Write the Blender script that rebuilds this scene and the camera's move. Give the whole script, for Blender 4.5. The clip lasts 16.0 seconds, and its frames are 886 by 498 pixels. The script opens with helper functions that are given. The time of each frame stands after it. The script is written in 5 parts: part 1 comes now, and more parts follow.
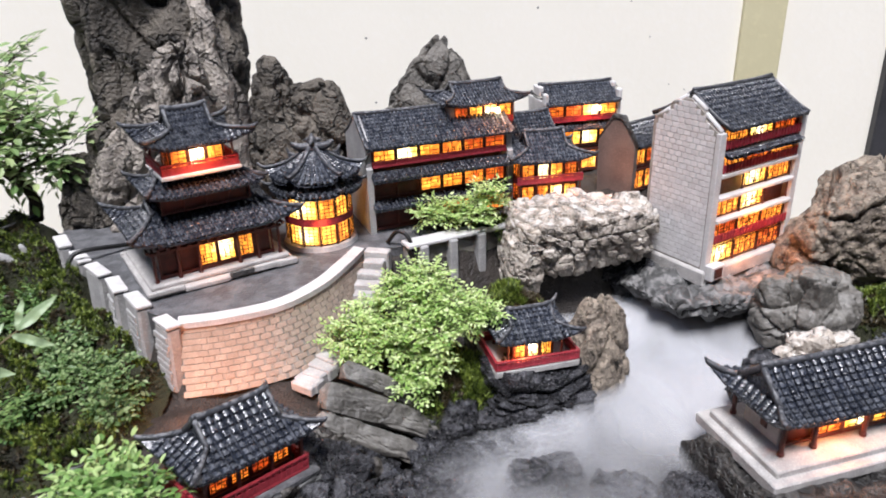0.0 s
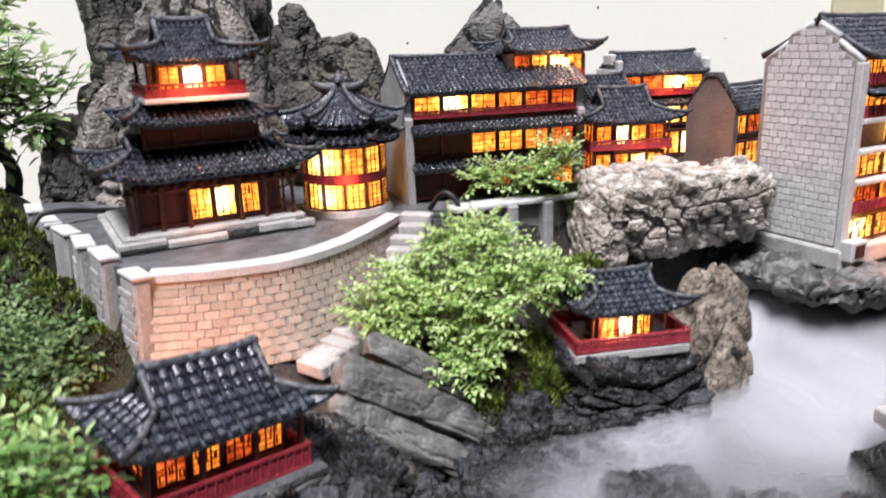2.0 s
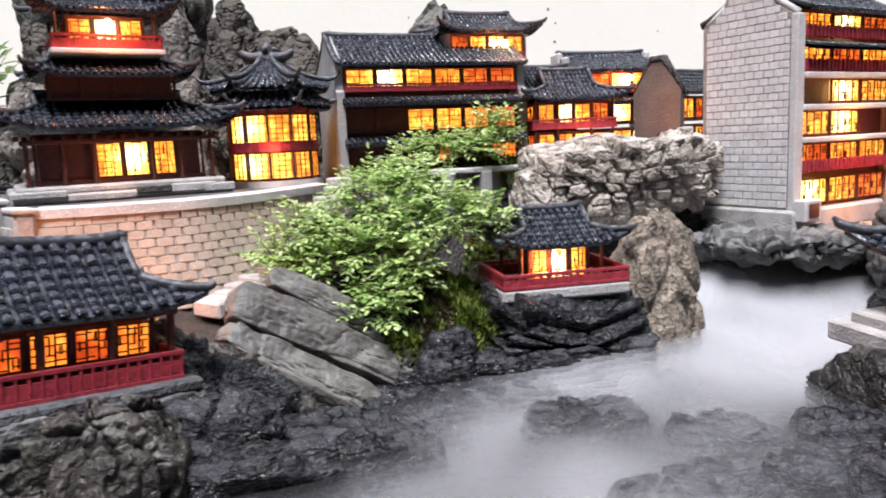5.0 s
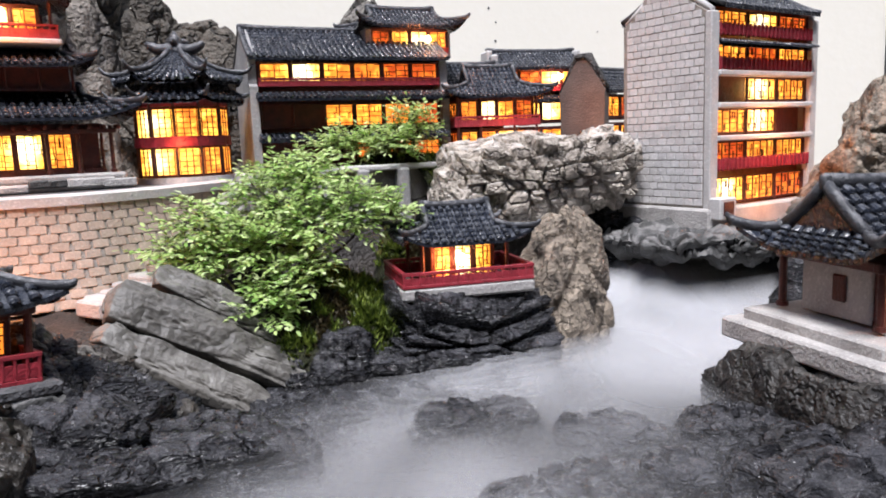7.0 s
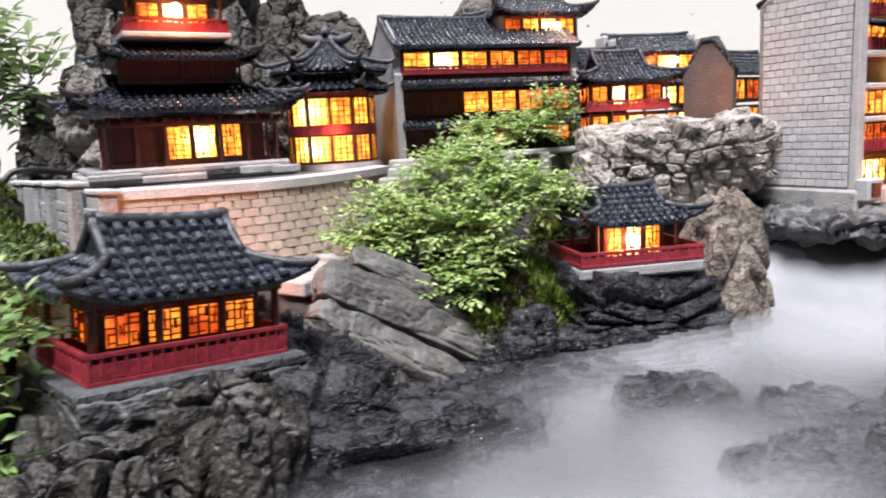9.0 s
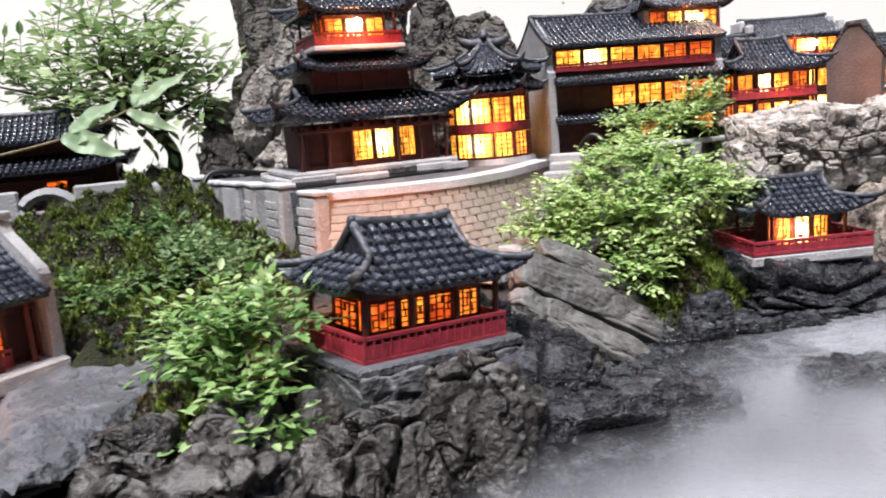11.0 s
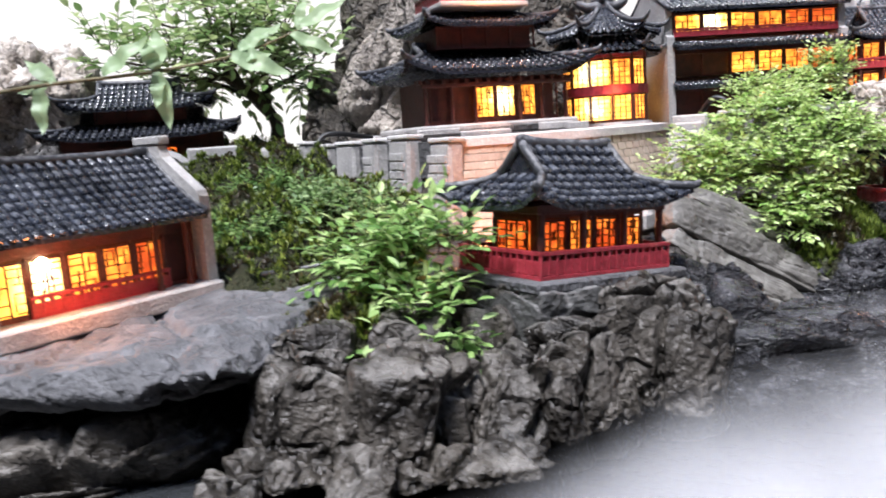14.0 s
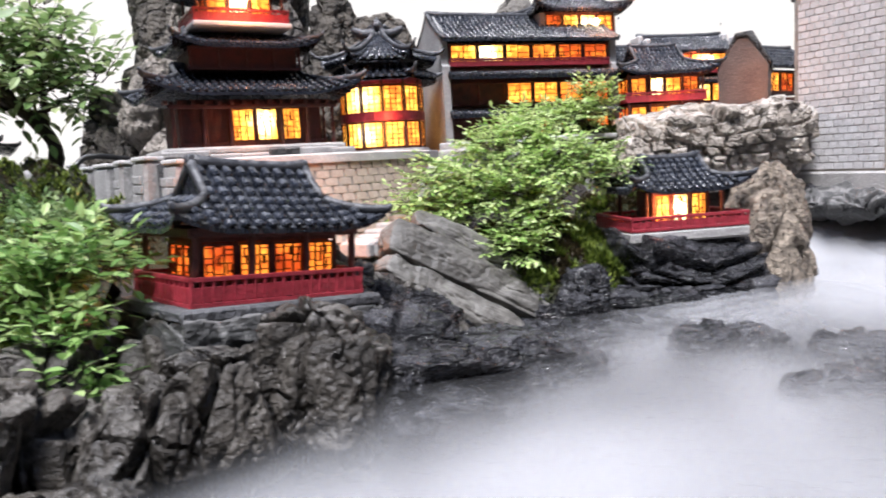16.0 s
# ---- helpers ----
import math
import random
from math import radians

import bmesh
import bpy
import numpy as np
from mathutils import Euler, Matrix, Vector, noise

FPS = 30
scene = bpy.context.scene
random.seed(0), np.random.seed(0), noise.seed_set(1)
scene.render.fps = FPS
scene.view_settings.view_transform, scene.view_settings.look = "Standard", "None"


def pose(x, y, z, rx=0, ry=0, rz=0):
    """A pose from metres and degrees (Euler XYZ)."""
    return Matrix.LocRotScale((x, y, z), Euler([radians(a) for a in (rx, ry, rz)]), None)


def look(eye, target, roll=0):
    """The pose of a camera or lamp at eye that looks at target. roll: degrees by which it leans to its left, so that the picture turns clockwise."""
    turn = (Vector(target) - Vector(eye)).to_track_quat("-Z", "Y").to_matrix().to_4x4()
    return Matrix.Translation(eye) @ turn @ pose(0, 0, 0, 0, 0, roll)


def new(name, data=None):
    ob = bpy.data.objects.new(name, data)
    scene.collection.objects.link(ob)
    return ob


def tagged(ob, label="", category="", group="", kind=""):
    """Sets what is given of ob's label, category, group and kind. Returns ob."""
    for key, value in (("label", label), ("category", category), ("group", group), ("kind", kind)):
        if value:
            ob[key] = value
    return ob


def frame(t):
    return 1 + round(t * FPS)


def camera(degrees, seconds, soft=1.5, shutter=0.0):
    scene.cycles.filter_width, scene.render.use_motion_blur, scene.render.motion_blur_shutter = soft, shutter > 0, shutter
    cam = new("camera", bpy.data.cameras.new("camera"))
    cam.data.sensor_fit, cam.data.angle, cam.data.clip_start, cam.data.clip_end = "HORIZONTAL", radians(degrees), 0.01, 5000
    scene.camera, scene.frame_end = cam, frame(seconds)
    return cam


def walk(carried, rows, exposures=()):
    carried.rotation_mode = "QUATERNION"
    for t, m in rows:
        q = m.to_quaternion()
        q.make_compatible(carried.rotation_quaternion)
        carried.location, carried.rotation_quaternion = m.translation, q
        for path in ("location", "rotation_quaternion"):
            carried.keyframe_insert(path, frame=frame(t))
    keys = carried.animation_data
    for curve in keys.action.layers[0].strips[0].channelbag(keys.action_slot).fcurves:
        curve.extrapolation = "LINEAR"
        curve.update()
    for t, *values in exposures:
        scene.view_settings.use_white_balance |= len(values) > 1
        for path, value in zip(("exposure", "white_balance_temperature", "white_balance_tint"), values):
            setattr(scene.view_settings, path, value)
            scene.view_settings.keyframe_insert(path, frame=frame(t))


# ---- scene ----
cam = camera(62.4, 16.0, 1.85, 0.5)
EXPOSURE = 0.62
PATH = [
    (0, (0.05, 0.007, 0.555), (-0.048, 1.84, -0.241), -1.6),
    (0.5, (0.037, 0.059, 0.531), (-0.035, 1.895, -0.259), -1.2),
    (1, (0.028, 0.102, 0.489), (-0.043, 1.949, -0.275), -1.2),
    (1.5, (0.024, 0.157, 0.463), (-0.105, 2.026, -0.239), -1.7),
    (2, (0.018, 0.156, 0.347), (-0.179, 2.065, -0.214), -1.8),
    (2.5, (0.022, 0.149, 0.27), (-0.221, 2.086, -0.163), -2.2),
    (3, (0.018, 0.149, 0.239), (-0.259, 2.097, -0.117), -2.8),
    (3.5, (0.03, 0.156, 0.227), (-0.251, 2.111, -0.09), -3.2),
    (4, (0.047, 0.164, 0.215), (-0.208, 2.125, -0.084), -3.2),
    (4.5, (0.055, 0.175, 0.204), (-0.158, 2.141, -0.091), -2.9),
    (5, (0.071, 0.179, 0.202), (-0.098, 2.15, -0.093), -2.6),
    (5.2, (0.078, 0.182, 0.201), (-0.076, 2.154, -0.094), -2.5),
    (7.3, (0.12, 0.197, 0.192), (0.055, 2.174, -0.101), -2.4),
    (7.5, (0.114, 0.196, 0.191), (0.051, 2.173, -0.105), -2.5),
    (8, (0.095, 0.189, 0.195), (0.015, 2.165, -0.106), -2.6),
    (8.5, (0.05, 0.175, 0.2), (-0.085, 2.146, -0.109), -3.0),
    (9, (0.017, 0.168, 0.197), (-0.174, 2.133, -0.125), -3.0),
    (9.5, (-0.009, 0.154, 0.2), (-0.256, 2.109, -0.142), -3.3),
    (9.7, (-0.011, 0.146, 0.205), (-0.293, 2.095, -0.144), -3.7),
    (11.8, (-0.081, 0.079, 0.229), (-0.547, 1.99, -0.133), -4.9),
    (12, (-0.084, 0.073, 0.231), (-0.565, 1.982, -0.123), -4.9),
    (12.5, (-0.108, 0.064, 0.224), (-0.618, 1.965, -0.13), -5.0),
    (13, (-0.139, 0.059, 0.213), (-0.679, 1.953, -0.132), -5.0),
    (13.5, (-0.147, 0.068, 0.193), (-0.694, 1.965, -0.128), -4.7),
    (14, (-0.136, 0.085, 0.166), (-0.663, 1.991, -0.137), -4.2),
    (14.5, (-0.104, 0.104, 0.159), (-0.581, 2.026, -0.117), -4.0),
    (15, (-0.077, 0.114, 0.159), (-0.48, 2.058, -0.083), -3.9),
    (15.5, (-0.045, 0.124, 0.152), (-0.357, 2.086, -0.073), -3.6),
    (16, (-0.011, 0.129, 0.151), (-0.254, 2.1, -0.086), -3.3),
]
walk(cam, [(t, look(eye, target, roll)) for t, eye, target, roll in PATH], exposures=[(0, EXPOSURE - .12, 5950, 15), (2, EXPOSURE - .08, 5950, 15), (3.5, EXPOSURE + .04, 5950, 15), (4.8, EXPOSURE + .02, 5950, 15), (7.5, EXPOSURE - .1, 5950, 15), (8.5, EXPOSURE - .04, 5950, 15), (9.5, EXPOSURE + .03, 5950, 15), (12, EXPOSURE + .15, 5900, 15), (14, EXPOSURE + .33, 5850, 15), (15.2, EXPOSURE + .34, 5850, 15), (16, EXPOSURE + .18, 5900, 15)])

# ---- light ----
world = bpy.data.worlds.new("sky")
scene.world = world
world.use_nodes = True
wn = world.node_tree
sky = wn.nodes.new("ShaderNodeTexSky")
sky.sky_type, sky.sun_disc = "NISHITA", False
sky.sun_elevation, sky.sun_rotation = radians(66), radians(188)
wn.links.new(sky.outputs[0], wn.nodes["Background"].inputs[0])
wn.nodes["Background"].inputs[1].default_value = 0.08
sun_data = bpy.data.lights.new("sun", "SUN")
sun_data.energy, sun_data.angle, sun_data.color = 4.6, radians(18), (1.0, 0.96, 0.9)
sun = new("sun", sun_data)
sun.matrix_world = look((-0.2, -0.55, 3.2), (0, 0.9, 0))


def bulb_light(x, y, z, watts, colour=(1.0, 0.5, 0.18), size=0.006):
    data = bpy.data.lights.new("bulb_light", "POINT")
    data.energy, data.color, data.shadow_soft_size = watts, colour, size
    return tagged(new("bulb_light", data), "warm light of a tiny hidden bulb", "lamp")


# ---- materials ----
def material(name, colour, rough=0.7, dark=None, scale=60.0, spread=0.5, bump=0.3, fine=400.0, metal=0.0, fine_mix=0.35,
             per_object=0.0, cracks=0.0, crack_scale=40.0, top=None, top_amount=0.6, spec=0.5, stretch=(1, 1, 1), depth=0.004, blocky=False):
    m = bpy.data.materials.new(name)
    m.use_nodes = True
    t = m.node_tree
    n, l = t.nodes, t.links
    b = n["Principled BSDF"]
    b.inputs["Roughness"].default_value, b.inputs["Metallic"].default_value = rough, metal
    b.inputs["Specular IOR Level"].default_value = spec
    mp = n.new("ShaderNodeMapping")
    mp.inputs["Scale"].default_value = stretch
    geo = n.new("ShaderNodeNewGeometry")
    l.new(geo.outputs["Position"], mp.inputs[0])
    def noise_at(s, detail=6):
        x = n.new("ShaderNodeTexNoise")
        x.inputs["Scale"].default_value, x.inputs["Detail"].default_value = s, detail
        l.new(mp.outputs[0], x.inputs["Vector"])
        return x
    def mix(fac, a, c):
        x = n.new("ShaderNodeMix")
        x.data_type = "RGBA"
        for sock, val in ((x.inputs[0], fac), (x.inputs[6], a), (x.inputs[7], c)):
            if hasattr(val, "is_linked") or hasattr(val, "links"):
                l.new(val, sock)
            else:
                sock.default_value = val if not isinstance(val, tuple) else (*val, 1)[:4]
        return x.outputs[2]
    def ramp(val, lo, hi):
        x = n.new("ShaderNodeMapRange")
        x.inputs[1].default_value, x.inputs[2].default_value = lo, hi
        l.new(val, x.inputs[0])
        return x.outputs[0]
    dark = dark or tuple(c * 0.5 for c in colour)
    big, small = noise_at(scale), noise_at(fine, 3)
    col = mix(ramp(big.outputs[0], 0.5 - spread / 2, 0.5 + spread / 2), dark, colour)
    lighter = tuple(min(c * 1.5 + 0.01, 1) for c in colour)
    col = mix(ramp(small.outputs[0], 0.52, 0.72), col, mix(fine_mix, col, lighter))
    height = n.new("ShaderNodeMath")
    height.operation = "ADD"
    l.new(big.outputs[0], height.inputs[0])
    l.new(small.outputs[0], height.inputs[1])
    hs = height.outputs[0]
    if cracks:
        if blocky:
            v = n.new("ShaderNodeTexVoronoi")
            v.feature = "DISTANCE_TO_EDGE"
            v.inputs["Scale"].default_value = crack_scale
            warp = n.new("ShaderNodeMix")
            warp.data_type = "VECTOR"
            warp.inputs[0].default_value = 0.03
            l.new(mp.outputs[0], warp.inputs[4])
            l.new(noise_at(crack_scale * 0.8).outputs["Color"], warp.inputs[5])
            l.new(warp.outputs[1], v.inputs["Vector"])
            edge = ramp(v.outputs["Distance"], 0.0, 0.06)
        else:
            away = n.new("ShaderNodeMath")
            away.operation = "SUBTRACT"
            away.inputs[1].default_value = 0.5
            l.new(noise_at(crack_scale, 4).outputs[0], away.inputs[0])
            dist = n.new("ShaderNodeMath")
            dist.operation = "ABSOLUTE"
            l.new(away.outputs[0], dist.inputs[0])
            edge = ramp(dist.outputs[0], 0.0, 0.028)
        col = mix(edge, mix(cracks, col, tuple(c * 0.25 for c in dark)), col)
        h2 = n.new("ShaderNodeMath")
        h2.operation = "ADD"
        l.new(hs, h2.inputs[0])
        l.new(edge, h2.inputs[1])
        hs = h2.outputs[0]
    # upward faces turn paler in patches; on tiles this paints the sheen
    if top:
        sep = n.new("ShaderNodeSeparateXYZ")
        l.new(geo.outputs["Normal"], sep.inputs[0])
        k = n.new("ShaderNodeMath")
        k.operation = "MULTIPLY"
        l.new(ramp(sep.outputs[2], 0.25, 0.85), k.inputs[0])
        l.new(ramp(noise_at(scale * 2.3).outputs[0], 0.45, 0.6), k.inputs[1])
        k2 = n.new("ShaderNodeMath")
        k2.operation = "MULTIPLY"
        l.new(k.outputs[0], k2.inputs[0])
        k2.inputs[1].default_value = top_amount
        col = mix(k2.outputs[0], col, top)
    if per_object:
        info = n.new("ShaderNodeObjectInfo")
        hsv = n.new("ShaderNodeHueSaturation")
        r = n.new("ShaderNodeMapRange")
        r.inputs[3].default_value, r.inputs[4].default_value = 1 - per_object, 1 + per_object
        l.new(info.outputs["Random"], r.inputs[0])
        l.new(r.outputs[0], hsv.inputs["Value"])
        l.new(col, hsv.inputs["Color"])
        col = hsv.outputs[0]
    l.new(col, b.inputs["Base Color"])
    bp = n.new("ShaderNodeBump")
    bp.inputs["Strength"].default_value, bp.inputs["Distance"].default_value = bump, depth
    l.new(hs, bp.inputs["Height"])
    l.new(bp.outputs[0], b.inputs["Normal"])
    rr = n.new("ShaderNodeMapRange")
    rr.inputs[3].default_value, rr.inputs[4].default_value = max(rough - 0.15, 0.05), min(rough + 0.15, 1)
    l.new(small.outputs[0], rr.inputs[0])
    l.new(rr.outputs[0], b.inputs["Roughness"])
    return m


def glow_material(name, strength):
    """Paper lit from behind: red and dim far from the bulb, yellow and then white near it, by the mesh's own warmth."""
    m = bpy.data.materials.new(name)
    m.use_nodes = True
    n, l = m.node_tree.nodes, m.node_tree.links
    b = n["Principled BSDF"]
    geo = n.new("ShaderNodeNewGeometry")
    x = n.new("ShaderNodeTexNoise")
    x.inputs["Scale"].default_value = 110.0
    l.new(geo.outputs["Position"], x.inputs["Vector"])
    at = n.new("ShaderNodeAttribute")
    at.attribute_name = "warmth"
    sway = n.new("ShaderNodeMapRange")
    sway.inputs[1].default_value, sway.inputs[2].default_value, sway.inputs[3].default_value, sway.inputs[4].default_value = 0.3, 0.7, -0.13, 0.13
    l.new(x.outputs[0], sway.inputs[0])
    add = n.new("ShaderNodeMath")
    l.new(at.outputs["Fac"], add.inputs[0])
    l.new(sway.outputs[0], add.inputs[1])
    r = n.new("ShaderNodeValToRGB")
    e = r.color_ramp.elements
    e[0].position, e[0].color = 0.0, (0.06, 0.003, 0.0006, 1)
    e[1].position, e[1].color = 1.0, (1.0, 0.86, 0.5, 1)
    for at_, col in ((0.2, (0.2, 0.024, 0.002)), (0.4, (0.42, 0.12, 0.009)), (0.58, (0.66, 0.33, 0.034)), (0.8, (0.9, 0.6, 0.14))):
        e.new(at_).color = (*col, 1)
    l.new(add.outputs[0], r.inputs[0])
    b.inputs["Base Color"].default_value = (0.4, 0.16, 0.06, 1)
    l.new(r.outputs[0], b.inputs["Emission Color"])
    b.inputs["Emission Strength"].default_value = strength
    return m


def leaf_material(name, colour, dark, light):
    m = bpy.data.materials.new(name)
    m.use_nodes = True
    n, l = m.node_tree.nodes, m.node_tree.links
    b = n["Principled BSDF"]
    geo = n.new("ShaderNodeNewGeometry")
    r = n.new("ShaderNodeValToRGB")
    e = r.color_ramp.elements
    e[0].color, e[1].color = (*dark, 1), (*light, 1)
    mid = e.new(0.5)
    mid.color = (*colour, 1)
    l.new(geo.outputs["Random Per Island"], r.inputs[0])
    l.new(r.outputs[0], b.inputs["Base Color"])
    b.inputs["Roughness"].default_value = 0.45
    tr = n.new("ShaderNodeBsdfTranslucent")
    l.new(r.outputs[0], tr.inputs[0])
    mx = n.new("ShaderNodeMixShader")
    mx.inputs[0].default_value = 0.35
    l.new(b.outputs[0], mx.inputs[1])
    l.new(tr.outputs[0], mx.inputs[2])
    l.new(mx.outputs[0], n["Material Output"].inputs[0])
    return m


def mist_material(name, low, high, most):
    m = bpy.data.materials.new(name)
    m.use_nodes = True
    n, l = m.node_tree.nodes, m.node_tree.links
    n.remove(n["Principled BSDF"])
    geo = n.new("ShaderNodeNewGeometry")
    mp = n.new("ShaderNodeMapping")
    mp.inputs["Scale"].default_value = (5.5, 3.6, 9.0)
    mp.inputs["Rotation"].default_value = (0, 0, 0.5)
    l.new(geo.outputs["Position"], mp.inputs[0])
    x = n.new("ShaderNodeTexNoise")
    x.inputs["Scale"].default_value, x.inputs["Detail"].default_value, x.inputs["Distortion"].default_value = 1.0, 2, 0.3
    l.new(mp.outputs[0], x.inputs["Vector"])
    r = n.new("ShaderNodeMapRange")
    r.interpolation_type = "SMOOTHSTEP"
    r.inputs[1].default_value, r.inputs[2].default_value, r.inputs[3].default_value, r.inputs[4].default_value = low, high, 0.03, most
    l.new(x.outputs[0], r.inputs[0])
    at = n.new("ShaderNodeAttribute")
    at.attribute_name = "thickness"
    mu = n.new("ShaderNodeMath")
    mu.operation = "MULTIPLY"
    l.new(r.outputs[0], mu.inputs[0])
    l.new(at.outputs["Fac"], mu.inputs[1])
    d = n.new("ShaderNodeBsdfDiffuse")
    d.inputs[0].default_value = (0.72, 0.725, 0.74, 1)
    tl = n.new("ShaderNodeBsdfTranslucent")
    tl.inputs[0].default_value = (0.72, 0.725, 0.74, 1)
    both = n.new("ShaderNodeMixShader")
    both.inputs[0].default_value = 0.3
    l.new(d.outputs[0], both.inputs[1])
    l.new(tl.outputs[0], both.inputs[2])
    t = n.new("ShaderNodeBsdfTransparent")
    mx = n.new("ShaderNodeMixShader")
    l.new(mu.outputs[0], mx.inputs[0])
    l.new(t.outputs[0], mx.inputs[1])
    l.new(both.outputs[0], mx.inputs[2])
    l.new(mx.outputs[0], n["Material Output"].inputs[0])
    return m


# tile colour carries the light's sheen: pale tint on upward faces
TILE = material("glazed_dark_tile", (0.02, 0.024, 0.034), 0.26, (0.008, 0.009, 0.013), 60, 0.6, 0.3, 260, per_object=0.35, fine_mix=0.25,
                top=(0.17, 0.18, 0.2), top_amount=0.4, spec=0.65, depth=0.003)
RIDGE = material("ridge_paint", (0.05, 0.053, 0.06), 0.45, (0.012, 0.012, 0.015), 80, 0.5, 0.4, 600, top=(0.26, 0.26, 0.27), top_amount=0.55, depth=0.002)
WOOD = material("dark_red_wood", (0.11, 0.02, 0.013), 0.5, (0.03, 0.008, 0.006), 120, 0.6, 0.3, 700)
RAIL = material("red_rail_paint", (0.4, 0.038, 0.056), 0.42, (0.16, 0.012, 0.018), 150, 0.6, 0.3, 800)
STONE = material("pale_stone", (0.5, 0.48, 0.46), 0.8, (0.24, 0.23, 0.22), 45, 0.6, 0.4, 500)
PLASTER = material("grey_plaster", (0.42, 0.41, 0.4), 0.85, (0.22, 0.215, 0.21), 30, 0.7, 0.3, 350)
BROWN = material("weathered_brown_plaster", (0.17, 0.14, 0.125), 0.8, (0.085, 0.07, 0.063), 35, 0.6, 0.3, 400)
WHITE = material("white_painted_stone", (0.62, 0.6, 0.585), 0.75, (0.4, 0.39, 0.38), 40, 0.6, 0.3, 500)
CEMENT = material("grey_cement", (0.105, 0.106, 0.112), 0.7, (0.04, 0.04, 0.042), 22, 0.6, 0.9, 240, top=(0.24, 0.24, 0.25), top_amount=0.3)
BRICK = material("pale_brick", (0.41, 0.335, 0.27), 0.8, (0.29, 0.23, 0.18), 60, 0.6, 0.4, 500, per_object=0.12, depth=0.002)
GABLE_BRICK = material("white_brick", (0.66, 0.64, 0.63), 0.8, (0.5, 0.48, 0.47), 60, 0.6, 0.4, 500, per_object=0.08, depth=0.002)
MORTAR = material("grey_mortar", (0.34, 0.31, 0.275), 0.9, (0.2, 0.18, 0.155), 60, 0.5, 0.4, 500)
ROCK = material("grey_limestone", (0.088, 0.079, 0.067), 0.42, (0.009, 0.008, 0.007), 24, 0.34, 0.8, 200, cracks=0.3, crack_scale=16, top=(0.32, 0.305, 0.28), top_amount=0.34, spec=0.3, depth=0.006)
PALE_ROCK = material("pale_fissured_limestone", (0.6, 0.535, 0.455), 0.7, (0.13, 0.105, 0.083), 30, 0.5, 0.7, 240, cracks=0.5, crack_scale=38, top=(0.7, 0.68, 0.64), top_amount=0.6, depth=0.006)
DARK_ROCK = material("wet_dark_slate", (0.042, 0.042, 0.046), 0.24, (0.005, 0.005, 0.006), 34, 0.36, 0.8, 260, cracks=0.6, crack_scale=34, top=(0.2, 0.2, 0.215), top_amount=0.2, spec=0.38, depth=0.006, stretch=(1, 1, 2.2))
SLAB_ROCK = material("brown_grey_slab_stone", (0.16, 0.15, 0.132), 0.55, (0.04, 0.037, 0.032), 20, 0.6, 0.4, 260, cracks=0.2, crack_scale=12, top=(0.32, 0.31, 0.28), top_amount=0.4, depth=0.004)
BUTTRESS_ROCK = material("pale_brown_stone", (0.47, 0.42, 0.36), 0.75, (0.09, 0.078, 0.066), 22, 0.45, 1.0, 200, cracks=0.7, crack_scale=16, depth=0.008)
PEAK_ROCK = material("pale_grey_stone", (0.2, 0.185, 0.16), 0.75, (0.045, 0.042, 0.037), 26, 0.45, 0.9, 220, cracks=0.6, crack_scale=26, depth=0.006)
TALL_ROCK = material("brown_tree_stone", (0.16, 0.138, 0.11), 0.75, (0.034, 0.03, 0.024), 18, 0.4, 1.0, 200, cracks=0.8, crack_scale=20, depth=0.008)
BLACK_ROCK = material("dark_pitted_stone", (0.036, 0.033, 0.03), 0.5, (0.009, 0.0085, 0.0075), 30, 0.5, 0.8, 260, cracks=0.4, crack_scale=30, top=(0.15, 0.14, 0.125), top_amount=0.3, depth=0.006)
TAN_ROCK = material("tan_mottled_stone", (0.36, 0.3, 0.23), 0.7, (0.07, 0.055, 0.042), 60, 0.35, 0.9, 300, cracks=0.25, crack_scale=90, depth=0.005)
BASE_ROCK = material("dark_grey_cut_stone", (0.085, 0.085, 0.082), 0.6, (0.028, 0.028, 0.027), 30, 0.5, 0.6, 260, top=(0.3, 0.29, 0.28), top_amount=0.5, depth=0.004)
SOIL = material("dark_wet_soil", (0.036, 0.028, 0.022), 0.6, (0.011, 0.009, 0.007), 40, 0.5, 0.9, 300)
MOSS_BED = material("moss_bed", (0.036, 0.042, 0.011), 0.9, (0.012, 0.0105, 0.006), 35, 0.5, 1.0, 500, depth=0.006)
MOSS = leaf_material("moss_green", (0.09, 0.135, 0.018), (0.02, 0.034, 0.006), (0.3, 0.37, 0.065))
DRY_MOSS = leaf_material("dry_moss", (0.05, 0.038, 0.018), (0.016, 0.012, 0.007), (0.11, 0.085, 0.035))
LEAF = leaf_material("fresh_leaf", (0.5, 0.64, 0.22), (0.24, 0.42, 0.09), (0.72, 0.82, 0.45))
DARK_LEAF = leaf_material("green_leaf", (0.11, 0.21, 0.05), (0.04, 0.1, 0.022), (0.27, 0.38, 0.13))
CREEPER_LEAF = leaf_material("creeper_leaf", (0.15, 0.25, 0.08), (0.045, 0.1, 0.025), (0.36, 0.46, 0.22))
TREE_LEAF = leaf_material("tree_leaf", (0.3, 0.42, 0.17), (0.12, 0.22, 0.06), (0.5, 0.58, 0.28))
BRIGHT_LEAF = leaf_material("bright_leaf", (0.27, 0.44, 0.13), (0.09, 0.2, 0.04), (0.5, 0.63, 0.28))
BROAD_LEAF = leaf_material("broad_leaf", (0.3, 0.42, 0.22), (0.12, 0.25, 0.06), (0.5, 0.6, 0.42))
BARK = material("dark_bark", (0.09, 0.065, 0.045), 0.85, (0.03, 0.022, 0.017), 90, 0.5, 0.8, 500)
